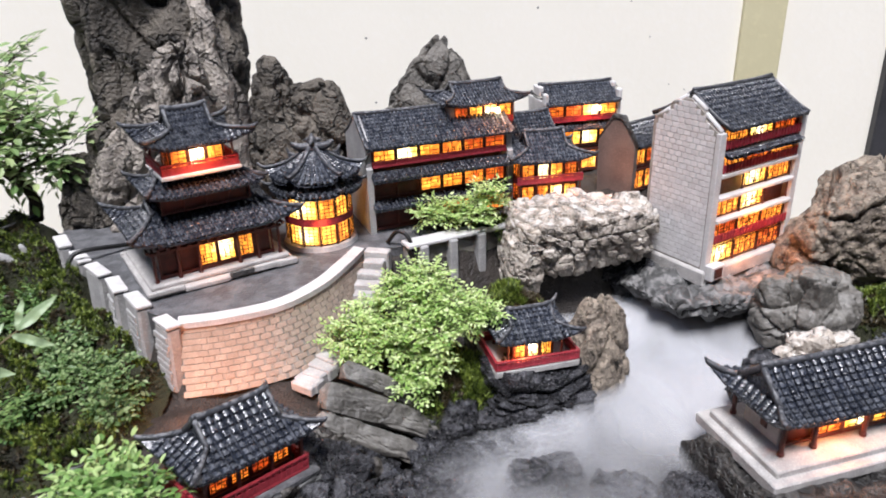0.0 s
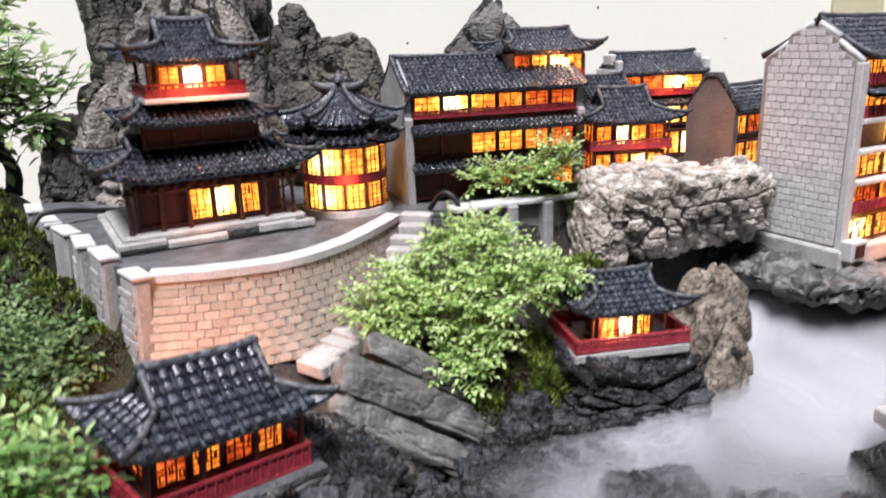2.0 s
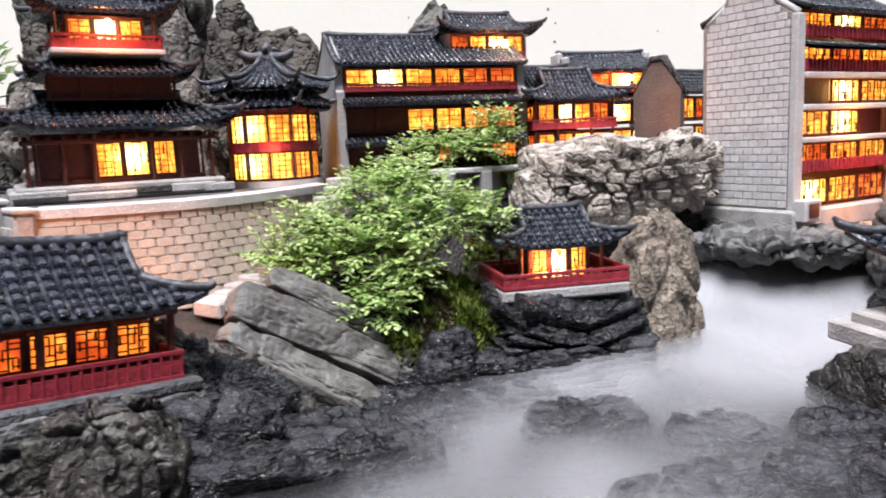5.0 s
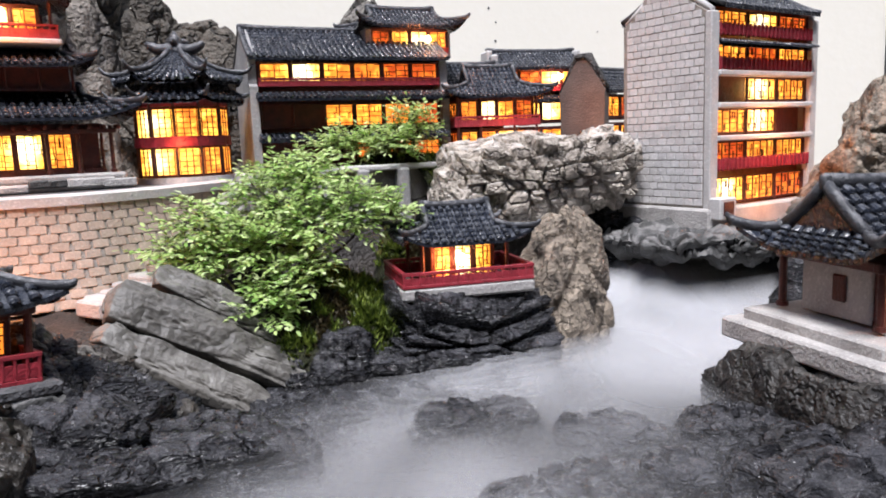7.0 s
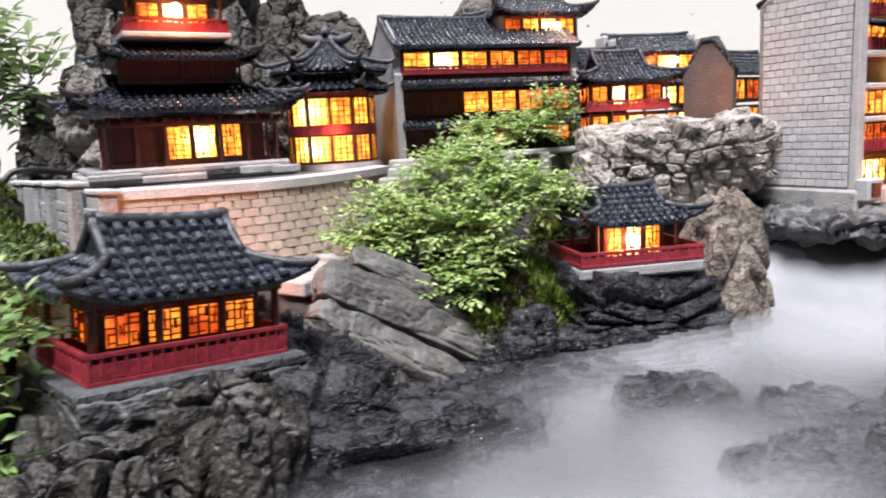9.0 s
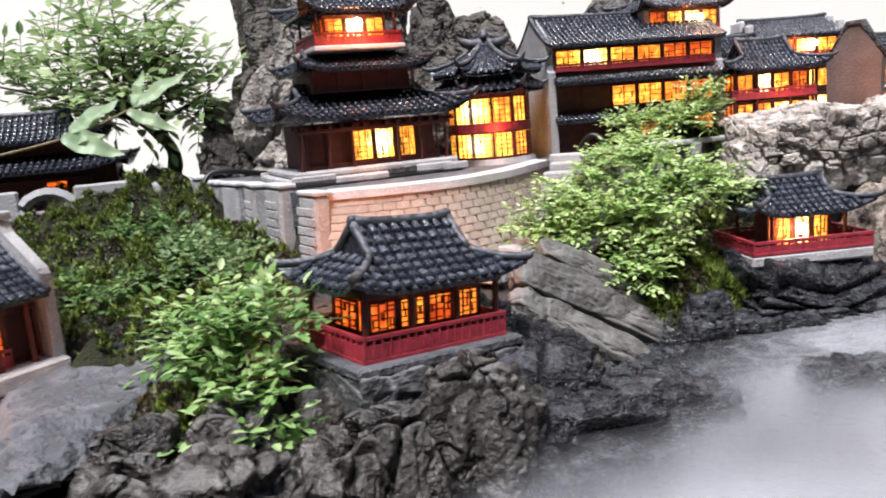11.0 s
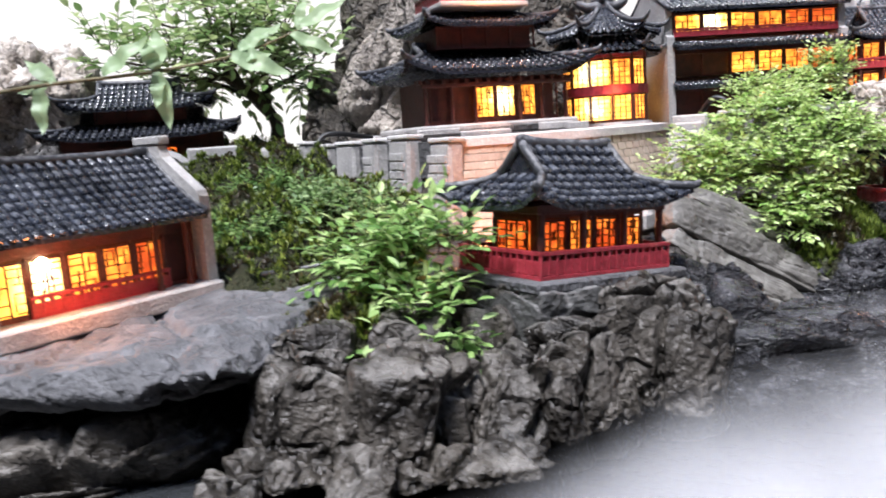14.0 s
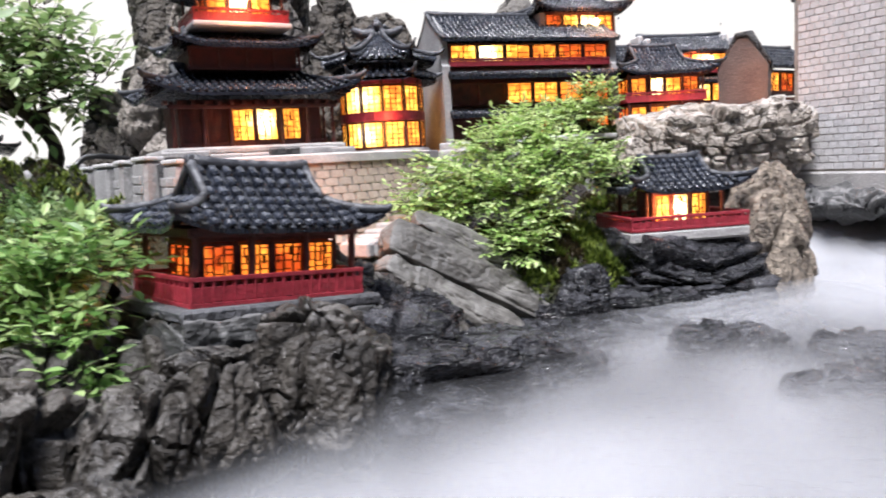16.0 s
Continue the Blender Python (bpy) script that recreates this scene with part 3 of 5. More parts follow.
        d += crack * 0.22 * noise.noise(q * 5.0) + crack * 0.08 * noise.noise(q * 11.0)
        if strata:
            w = p.z * 5.2 + p.x * tilt * 3 + noise.noise(q * 0.9) * 1.3
            d += strata * (abs((w % 1.0) - 0.5) * 2 - 0.5) * (1 - abs(n.z) * 0.7)
        d *= mean
        k = 1 - taper * min(max((p.z + 1) / 2, 0), 1) ** 1.3
        out = Vector((n.x / size[0], n.y / size[1], n.z / size[2])).normalized()
        v.co = Vector((p.x * size[0] * k, p.y * size[1] * k, p.z * size[2])) + out * d
    return bm


def rock(name, at, size, seed, mat, label, turn=(0, 0, 0), **kw):
    bm = rock_mesh(size, seed, **kw)
    me = bpy.data.meshes.new(name)
    bm.to_mesh(me)
    bm.free()
    me.materials.append(mat)
    me.polygons.foreach_set("use_smooth", [True] * len(me.polygons))
    ob = new(name, me)
    ob.matrix_world = pose(*at, *turn)
    return tagged(ob, label, "rock")


def leaves(b, at, direction, n, length, width, rnd, droop=0.3):
    """Pairs of small folded leaves along a twig, and one at its tip."""
    at, direction = Vector(at), Vector(direction).normalized()
    side = direction.cross(Vector((0, 0, 1)))
    side = side.normalized() if side.length > 0.05 else Vector((1, 0, 0))
    for i in range(n):
        o = at + direction * (length * 0.75 * i)
        for sg in (-1, 1):
            out = (side * sg + direction * rnd.uniform(0.3, 0.9) + Vector((0, 0, rnd.uniform(-droop, 0.35)))).normalized()
            one_leaf(b, o, out, length * rnd.uniform(0.75, 1.25), width * rnd.uniform(0.8, 1.2), rnd)
    one_leaf(b, at + direction * length * 0.75 * n, direction, length, width, rnd)


def one_leaf(b, o, out, length, width, rnd):
    up = Vector((rnd.uniform(-0.5, 0.5), rnd.uniform(-0.5, 0.5), 1)).normalized()
    a = out.cross(up)
    a = a.normalized() if a.length > 0.05 else Vector((1, 0, 0))
    nrm = a.cross(out)
    def at(u, w, h=0.0):
        return o + out * length * u + a * width * w + nrm * (h * width - length * 0.15 * u * u)
    b.add([at(0, 0), at(.3, .42, .12), at(.68, .4, .12), at(1, 0), at(.68, -.4, .12), at(.3, -.42, .12), at(.5, 0)],
          [(0, 1, 6), (1, 2, 6), (2, 3, 6), (3, 4, 6), (4, 5, 6), (5, 0, 6)])


def plant(name, base, label, category, limbs, leaf, mat, seed, twigs=26, spread=0.03, pairs=3, trunk=0.004, reach=0.02, wood=None, flat=1.0):
    """A small shrub or tree: a tapered trunk, limbs to the given crown points, twigs and leaves round each of them."""
    rnd = random.Random(seed)
    root = thing(name, pose(*base), label, category)
    o = Vector(base)
    wood_b, crown = Build(), Build()
    trunk_pts = limbs[0]
    pts = curve_points([Vector(p) - o for p in trunk_pts], 10)
    wood_b.tube(pts, [trunk * (1 - 0.5 * i / 10) * (1 + 0.15 * rnd.uniform(-1, 1)) for i in range(11)], 7)
    part("trunk", wood_b, wood or BARK, root, smooth=True)
    for end in limbs[1]:
        branches = Build()
        e = Vector(end) - o
        start = pts[rnd.randint(5, 10)]
        mid = start.lerp(e, 0.5) + Vector((rnd.uniform(-1, 1), rnd.uniform(-1, 1), rnd.uniform(-0.5, 1))) * (e - start).length * 0.16
        branch = curve_points([start, mid, e], 6)
        branches.tube(branch, [trunk * 0.45 * (1 - 0.75 * i / 6) for i in range(7)], 5)
        for k in range(twigs):
            d = Vector((rnd.gauss(0, 1), rnd.gauss(0, 1), rnd.gauss(0.25, 0.8)))
            d.normalize()
            d.z *= flat
            p = branch[rnd.randint(3, 6)].lerp(e, rnd.random()) + d * spread * rnd.uniform(0.05, 1) ** 0.6
            tw = (d + Vector((0, 0, rnd.uniform(-0.4, 0.5) * flat))).normalized()
            q = p - tw * reach
            branches.tube([q, p, p + tw * leaf[0] * 0.75 * pairs], [trunk * 0.09, trunk * 0.07, trunk * 0.04], 3)
            leaves(crown, p, tw, pairs, leaf[0], leaf[1], rnd)
        part("branch", branches, wood or BARK, root)
    part("crown", crown, mat, root)
    return root


def moss_patch(name, inside, height, label, count, seed, box, blade=0.004, mat=None, res=46):
    """A cushion of moss: a soft bed following height(x, y) where inside(x, y) is above 0, with short tufts on it."""
    rnd = random.Random(seed)
    x0, x1, y0, y1 = box
    bed = Build()

    def surface(u, v):
        x, y = x0 + u * (x1 - x0), y0 + v * (y1 - y0)
        k = min(max(inside(x, y), -0.4), 1)
        q = Vector((x * 28, y * 28, seed))
        return (x, y, height(x, y) + (0.034 if blade < 0.0047 else 0.014) * noise.fractal(q, 1, 2, 4) + min(k, 0.12) * 0.12 - 0.014)

    bed.grid(surface, res, res)
    ob = solid(name, bed, MOSS_BED, label, "moss", "stuff", smooth=True)
    tufts, dry = Build(), Build()
    made = 0
    for _ in range(count * 6):
        if made >= count:
            break
        u, v = rnd.random(), rnd.random()
        x, y = x0 + u * (x1 - x0), y0 + v * (y1 - y0)
        if inside(x, y) < rnd.random() * 0.12:
            continue
        made += 1
        p = Vector(surface(u, v))
        green = noise.noise(Vector((x * 30, y * 30, seed + 5))) + 0.5 * noise.noise(Vector((x * 90, y * 90, seed))) > -0.1
        for k in range(3):
            d = Vector((rnd.gauss(0, 0.7), rnd.gauss(0, 0.7), 1)).normalized()
            a = Vector((d.y, -d.x, 0.01)).normalized() * blade * 0.3
            ln = blade * rnd.uniform(0.7, 1.8) * (1 if green else 0.6)
            (tufts if green else dry).add([p - a, p + a, p + d * ln], [(0, 1, 2)])
    tagged(part("moss_tufts", tufts, mat or MOSS, ob), kind="stuff")
    tagged(part("dry_tufts", dry, DRY_MOSS, ob, "brown dry moss"), kind="stuff")
    return ob


# ---- setting ----
b = Build()
b.box(0, 1.85, 0.9, 9.0, 0.2, 3.4, 0.002)
wall_north = solid("wall_north", b, WALL_PAINT, "cream painted plaster wall", "wall", "structure")
# unseen dark walls, added to block low sky light from front and sides
for name, cx, cy, sx, sy in (("wall_south", 0, -2.4, 9.0, 0.2), ("wall_west", -3.2, -0.3, 0.2, 4.2), ("wall_east", 3.2, -0.3, 0.2, 4.2)):
    b = Build()
    b.box(cx, cy, 0.9, sx, sy, 3.4, 0.002)
    solid(name, b, BLOCKER_PAINT, "unseen dark brown wall added to block low light", "wall", "structure")
b = Build()
b.box(0.69, 1.745, 0.9, 0.095, 0.014, 3.4, 0.002)
solid("trim", b, STRIP_PAINT, "olive cream painted strip on the wall", "trim", "structure")
b = Build()
for x, z, sx, sz in ((1.00, 0.6, 0.05, 1.2), (1.83, 0.6, 0.05, 1.2), (1.43, 0.02, 0.85, 0.05), (1.43, 1.2, 0.85, 0.05), (1.43, 0.6, 0.04, 1.2)):
    b.box(x, 1.74, z, sx, 0.03, sz, 0.004)
solid("window_1", b, DARK_FRAME, "dark metal window frame on the wall", "window", "structure")
b = Build()
b.box(0, 0, -0.75, 9.0, 5.0, 0.1, 0.002)
solid("floor", b, FLOOR_TILE, "grey tiled floor", "floor", "structure")
b = Build()
b.box(0, 0.77, -0.39, 2.7, 1.3, 0.62, 0.02)
solid("basin", b, CEMENT, "grey cement basin under the landscape", "basin", "structure")
b = Build()
b.grid(lambda u, v: (-1.3 + 2.6 * u, 0.16 + 1.22 * v, 0.0015 * noise.noise(Vector((u * 60, v * 40, 0)))), 80, 60)
solid("water", b, WATER, "still dark water under drifting mist", "water", "structure", smooth=True)

REGIONS = [
    (((-.28, .72), (-.19, .765), (-.14, .84), (-.115, .91), (-.05, .91), (.1, 1.0), (.1, 1.4), (-.7, 1.4), (-.54, .95), (-.31, .74)), .158),
    (((.1, 1.02), (.19, 1.04), (.29, 1.07), (.36, 1.2), (.36, 1.36), (.1, 1.36)), .172),
    (((-.31, .70), (-.2, .73), (-.15, .74), (-.10, .66), (-.13, .6), (-.2, .53), (-.27, .56), (-.33, .66)), .08),
    (((-.31, .7), (-.54, .92), (-.75, 1.2), (-1.2, 1.2), (-1.2, .3), (-.55, .36), (-.40, .47), (-.30, .56)), .066),
    (((-.13, .73), (-.05, .70), (.05, .75), (.14, .77), (.15, .82), (.07, .9), (.0, .9), (-.06, .88), (-.13, .8)), .05),
    (((.31, 1.05), (.34, .96), (.4, .95), (.55, 1.0), (.58, 1.15), (.4, 1.2)), .085),
    (((.47, .92), (.57, .83), (.8, .78), (.95, .8), (.95, 1.05), (.5, 1.1)), .07),
    (((.31, .65), (.35, .58), (.38, .54), (.75, .54), (.9, .75), (.55, .78)), .03),
]


def outside(x, y, poly):
    """Distance outside a polygon (0 within)."""
    within, best = False, 9.0
    n = len(poly)
    for i in range(n):
        ax, ay = poly[i]
        bx, by = poly[(i + 1) % n]
        if (ay > y) != (by > y) and x < (bx - ax) * (y - ay) / (by - ay) + ax:
            within = not within
        dx, dy = bx - ax, by - ay
        t = min(max(((x - ax) * dx + (y - ay) * dy) / (dx * dx + dy * dy), 0), 1)
        best = min(best, math.hypot(x - ax - t * dx, y - ay - t * dy))
    return 0.0 if within else best


def land(x, y):
    h = max(z - 2.2 * outside(x, y, p) for p, z in REGIONS)
    return max(-0.03, h)


b = Build()
b.grid(lambda u, v: (lambda x, y: (x, y, land(x, y) + 0.010 * noise.fractal(Vector((x * 22, y * 22, 0)), 1, 2, 4) - 0.006))(-1.2 + 2.4 * u, 0.3 + 1.1 * v), 260, 130)
solid("ground", b, SOIL, "dark wet soil and rock under the landscape", "ground", "structure", smooth=True)

# paved terrace
edge = curve_points([(-.286, .708), (-.236, .722), (-.18, .752), (-.143, .805), (-.122, .865), (-.108, .915)], 36)
b = Build()
outline = [(p.x, p.y) for p in edge] + [(-.06, .92), (.1, 1.0), (.1, 1.15), (-.3, 1.2), (-.62, 1.1), (-.54, .935), (-.45, .85), (-.33, .735)]
k = len(outline)
b.add([(x, y, z) for z in (.13, .162) for x, y in outline], [tuple(range(k)), tuple(range(k, 2 * k))] + [(i, (i + 1) % k, (i + 1) % k + k, i + k) for i in range(k)])
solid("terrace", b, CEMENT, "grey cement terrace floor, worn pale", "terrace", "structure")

# curved brick wall with a coping
wall = thing("curved_brick_wall", pose(-.2, .75, .08), "curved retaining wall of pale bricks with a white coping", "wall")
base = Vector((-.2, .75, .08))
H, LEAN_OUT = .076, .026
nrm = []
for i, p in enumerate(edge):
    t = edge[min(i + 1, 36)] - edge[max(i - 1, 0)]
    nrm.append(Vector((t.y, -t.x)).normalized())


def wall_point(s, z):
    """A point on the wall's face: s from 0 to 1 along it, z from 0 (foot) to 1."""
    f = min(max(s, 0), 1) * 36
    i = min(int(f), 35)
    p, n = edge[i].lerp(edge[i + 1], f - i), nrm[i].lerp(nrm[i + 1], f - i)
    o = LEAN_OUT * (1 - z) ** 1.4
    return Vector((p.x + n.x * o, p.y + n.y * o, .08 + z * H)) - base, Vector((n.x, n.y, 0.0))


b = Build()
b.grid(lambda u, v: wall_point(u, v)[0], 40, 8)
b.grid(lambda u, v: wall_point(u, v)[0] - wall_point(u, v)[1] * 0.012, 40, 8)
part("backing", b, MORTAR, wall)
b = Build()
top = [wall_point(u, 1) for u in np.linspace(0, 1, 41)]
b.add([p + n * o + Vector((0, 0, z)) for p, n in top for o, z in ((0.003, 0), (0.003, 0.007), (-0.013, 0.0085), (-0.013, 0))],
      [(4 * i + j, 4 * i + (j + 1) % 4, 4 * i + 4 + (j + 1) % 4, 4 * i + 4 + j) for i in range(40) for j in range(4)] + [(0, 1, 2, 3), (160, 161, 162, 163)])
part("coping", b, WHITE, wall, "white worn coping")

# segmented parapet along the terrace's side
parapet_line = [(-.300, .708), (-.352, .752), (-.398, .796), (-.444, .842), (-.49, .886), (-.536, .928)]
parapet = thing("parapet_wall", pose(-.42, .82, .08), "parapet of upright grey stone blocks with carved brick joints", "wall")
for i, (x, y) in enumerate(parapet_line):
    b = Build()
    m = pose(x + .42, y - .82, .04 + .003 * (i % 2), 3, 0, 137 - 5 * (i % 3))
    b.box(0, 0, 0, .046 if i else .034, .016, .082 + .004 * (i % 3), .003, m)
    blk = part("block", b, PLASTER, parapet)
    if i in (0, 1, 2):
        c = Build()
        for r in range(8):
            for q in range(2):
                c.box(-.008 + .016 * q + .003 * (r % 2), .0085, -.033 + .0085 * r, .0145, .0025, .0072, .0006, m)
        part("carved_bricks", c, PLASTER, blk)
    b = Build()
    b.box(0, 0, .043 + .002 * (i % 3), .048 if i else .036, .018, .004, .001, m)
    part("cap", b, WHITE, blk)

# stair beside the curved wall
stair = thing("stone_stair", pose(-.1, .82, .08), "narrow worn stone stair beside the brick wall", "stair")
line = curve_points([(-.148, .70, .088), (-.128, .735, .098), (-.1, .785, .122), (-.092, .845, .146), (-.083, .905, .172)], 15)
for i in range(15):
    p, t = line[i], (line[i + 1] - line[i])
    b = Build()
    h = .012 + .018 * i / 14
    b.box(0, 0, .003 - h / 2, .031 + .004 * math.sin(i * 2.3), .0155, h, .0015, pose(p.x + .1, p.y - .82, p.z - .08, 0, 0, math.degrees(math.atan2(t.y, t.x)) - 90 + 2 * math.sin(i * 3)))
    part("step", b, STONE, stair)

# retaining wall beside the bridge
rw = thing("retaining_wall", pose(.025, .95, .1), "grey retaining wall with upright stone buttresses", "wall")
m = Matrix.Rotation(math.atan2(.085, .15), 4, "Z")
b = Build()
b.box(0, .006, .026, .166, .014, .085, .001, m)
part("backing", b, MORTAR, rw)
for i in range(4):
    b = Build()
    b.box(-.062 + .0445 * i, -.006, .024, .0125, .018, .088, .002, m)
    part("buttress", b, PLASTER, rw)
b = Build()
b.box(0, .002, .069, .17, .026, .006, .0015, m)
part("coping", b, WHITE, rw)

rnd_s = random.Random(11)
b = Build()
for _ in range(26):
    x, z, r = rnd_s.uniform(-.3, .75), rnd_s.uniform(.15, .7), rnd_s.uniform(.0012, .003)
    b.tube([(x, 1.7505, z), (x, 1.7485, z)], [r, r * .6], 7)
solid("wall_specks", b, FLOOR_TILE, "small grey chips in the wall paint", "stain", "stuff")

# ---- rocks ----
rock("tall_rock", (-.438, 1.15, .36), (.128, .115, .42), 3, TALL_ROCK, "tall rugged brown stone pillar behind the pagoda", (4, 3, 20), cuts=10, boxy=.3, rough=.28, crack=.08, sub=7, taper=.08, freq=1.5, facet=.14, grain=(1.2, 1.2, .5))
rock("buttress_rock", (-.425, 1.015, .235), (.10, .065, .22), 8, BUTTRESS_ROCK, "pale grey stone buttress leaning on the tall pillar", (0, 24, -10), boxy=.2, rough=.22, crack=.1, sub=6, taper=.55, freq=1.6, facet=.18, grain=(1.2, 1.2, .5))
rock("shoulder_rock", (-.335, 1.09, .30), (.05, .06, .185), 5, BUTTRESS_ROCK, "pale brown stone shoulder of the tall pillar", (0, -6, 0), boxy=.3, rough=.22, crack=.16, sub=5, taper=.35, freq=1.9)
rock("root_rock", (-.525, 1.05, .185), (.085, .07, .085), 9, TALL_ROCK, "dark brown foot of the tall stone", (0, -30, 20), boxy=.2, rough=.25, crack=.08, sub=6, taper=.45, facet=.14)
rock("upright_rock", (-.256, 1.115, .25), (.062, .05, .14), 14, TALL_ROCK, "dark pitted upright stone with a hollow", (0, -4, 10), cuts=6, boxy=.35, rough=.2, crack=.08, sub=6, taper=.36, freq=1.2, facet=.12)
rock("upright_rock", (-.204, 1.125, .245), (.074, .05, .112), 15, TALL_ROCK, "brown grey pitted stone shoulder", (0, 6, 20), cuts=6, boxy=.4, rough=.22, crack=.08, sub=6, taper=.2, freq=1.2, facet=.14)
rock("peak_rock", (-.032, 1.26, .245), (.105, .06, .15), 21, PEAK_ROCK, "grey pointed stone behind the hall", (0, 4, 0), boxy=.3, rough=.22, crack=.08, sub=6, taper=.42, freq=1.5, facet=.12)
rock("bridge_rock", (.194, 1.0, .152), (.112, .060, .046), 31, PALE_ROCK, "pale fissured limestone forming a bridge", (6, -3, 12), cuts=5, boxy=.55, rough=.2, crack=.05, sub=7, freq=1.6, courses=(7.5, 3.8, .15))
rock("bridge_rock", (.108, .965, .12), (.028, .04, .052), 32, PALE_ROCK, "pale fissured limestone abutment", (0, 0, 12), cuts=4, boxy=.5, rough=.15, crack=.06, sub=6, freq=1.6, courses=(2.2, 4.0, .12))
rock("shelf_rock", (.375, .985, .084), (.115, .088, .015), 36, BASE_ROCK, "grey slate shelf under the brick house", (1, 0, 32), cuts=8, boxy=.6, rough=.35, crack=.2, sub=6, freq=2.4)
rock("shelf_rock", (.30, 1.04, .06), (.07, .06, .05), 37, DARK_ROCK, "dark slate bank beside the bridge", (0, 0, 10), boxy=.4, rough=.25, crack=.2, sub=5)
rock("boulder", (.485, .885, .080), (.068, .055, .066), 41, SLAB_ROCK, "rounded brown grey boulder on the bank", (0, 14, 25), cuts=12, boxy=.25, rough=.3, crack=.1, sub=6, freq=1.4, facet=.14)
rock("boulder", (.60, 1.01, .145), (.115, .07, .095), 42, TAN_ROCK, "rugged brown boulder beside the brick house", (0, -14, 15), boxy=.25, rough=.35, crack=.25, sub=6)
rock("boulder", (.72, .93, .12), (.09, .09, .10), 43, TAN_ROCK, "rugged brown boulder on the far bank", (0, -10, 40), boxy=.25, rough=.35, crack=.25, sub=5)
rock("crag", (.455, .79, .07), (.05, .03, .035), 44, PALE_ROCK, "small pale craggy stone", (0, 0, 10), boxy=.1, rough=.5, crack=.4, sub=5, freq=2.4)
rock("crag", (.375, .745, .06), (.03, .025, .045), 45, DARK_ROCK, "small dark craggy stone", (0, 0, 10), boxy=.1, rough=.5, crack=.3, sub=4)
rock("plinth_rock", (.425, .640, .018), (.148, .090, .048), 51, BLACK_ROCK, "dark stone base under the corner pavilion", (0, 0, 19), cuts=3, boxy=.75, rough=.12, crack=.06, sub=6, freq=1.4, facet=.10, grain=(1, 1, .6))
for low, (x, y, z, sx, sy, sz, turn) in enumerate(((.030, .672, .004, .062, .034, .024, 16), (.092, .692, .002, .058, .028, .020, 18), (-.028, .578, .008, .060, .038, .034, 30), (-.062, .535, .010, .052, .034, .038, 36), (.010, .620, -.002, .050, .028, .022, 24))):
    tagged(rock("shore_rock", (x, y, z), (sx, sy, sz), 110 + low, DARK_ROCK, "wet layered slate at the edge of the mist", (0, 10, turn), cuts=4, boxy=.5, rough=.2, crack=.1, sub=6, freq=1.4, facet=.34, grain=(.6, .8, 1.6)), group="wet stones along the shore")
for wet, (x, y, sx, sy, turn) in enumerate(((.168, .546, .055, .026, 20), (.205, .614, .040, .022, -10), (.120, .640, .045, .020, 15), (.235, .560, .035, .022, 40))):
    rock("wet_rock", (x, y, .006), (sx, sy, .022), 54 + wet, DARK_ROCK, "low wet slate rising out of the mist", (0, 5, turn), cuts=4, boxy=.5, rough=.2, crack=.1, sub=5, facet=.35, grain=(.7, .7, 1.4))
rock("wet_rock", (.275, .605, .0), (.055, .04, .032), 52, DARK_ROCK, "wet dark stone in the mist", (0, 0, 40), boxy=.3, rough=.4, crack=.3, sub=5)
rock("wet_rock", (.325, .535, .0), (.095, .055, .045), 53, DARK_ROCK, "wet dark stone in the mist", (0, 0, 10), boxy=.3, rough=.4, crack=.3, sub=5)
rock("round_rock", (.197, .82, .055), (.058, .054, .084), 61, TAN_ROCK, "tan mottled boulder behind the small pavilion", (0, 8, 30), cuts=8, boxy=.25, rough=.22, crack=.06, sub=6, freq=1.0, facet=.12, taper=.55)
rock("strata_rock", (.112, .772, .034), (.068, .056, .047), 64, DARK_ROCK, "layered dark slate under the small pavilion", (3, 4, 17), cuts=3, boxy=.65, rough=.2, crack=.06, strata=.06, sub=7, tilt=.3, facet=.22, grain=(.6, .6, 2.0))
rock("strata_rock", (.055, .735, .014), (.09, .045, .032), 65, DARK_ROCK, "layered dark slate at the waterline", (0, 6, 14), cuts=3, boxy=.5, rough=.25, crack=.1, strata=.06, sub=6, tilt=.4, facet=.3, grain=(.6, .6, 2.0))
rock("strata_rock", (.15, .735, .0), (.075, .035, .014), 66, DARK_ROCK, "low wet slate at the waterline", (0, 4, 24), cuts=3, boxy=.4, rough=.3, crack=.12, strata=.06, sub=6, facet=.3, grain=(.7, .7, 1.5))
rock("strata_rock", (.025, .70, .035), (.022, .02, .03), 67, DARK_ROCK, "small dark slate block beside the slab", (0, 10, 10), cuts=3, boxy=.5, rough=.35, crack=.25, sub=5)
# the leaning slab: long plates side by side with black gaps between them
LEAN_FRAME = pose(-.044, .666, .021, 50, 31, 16)
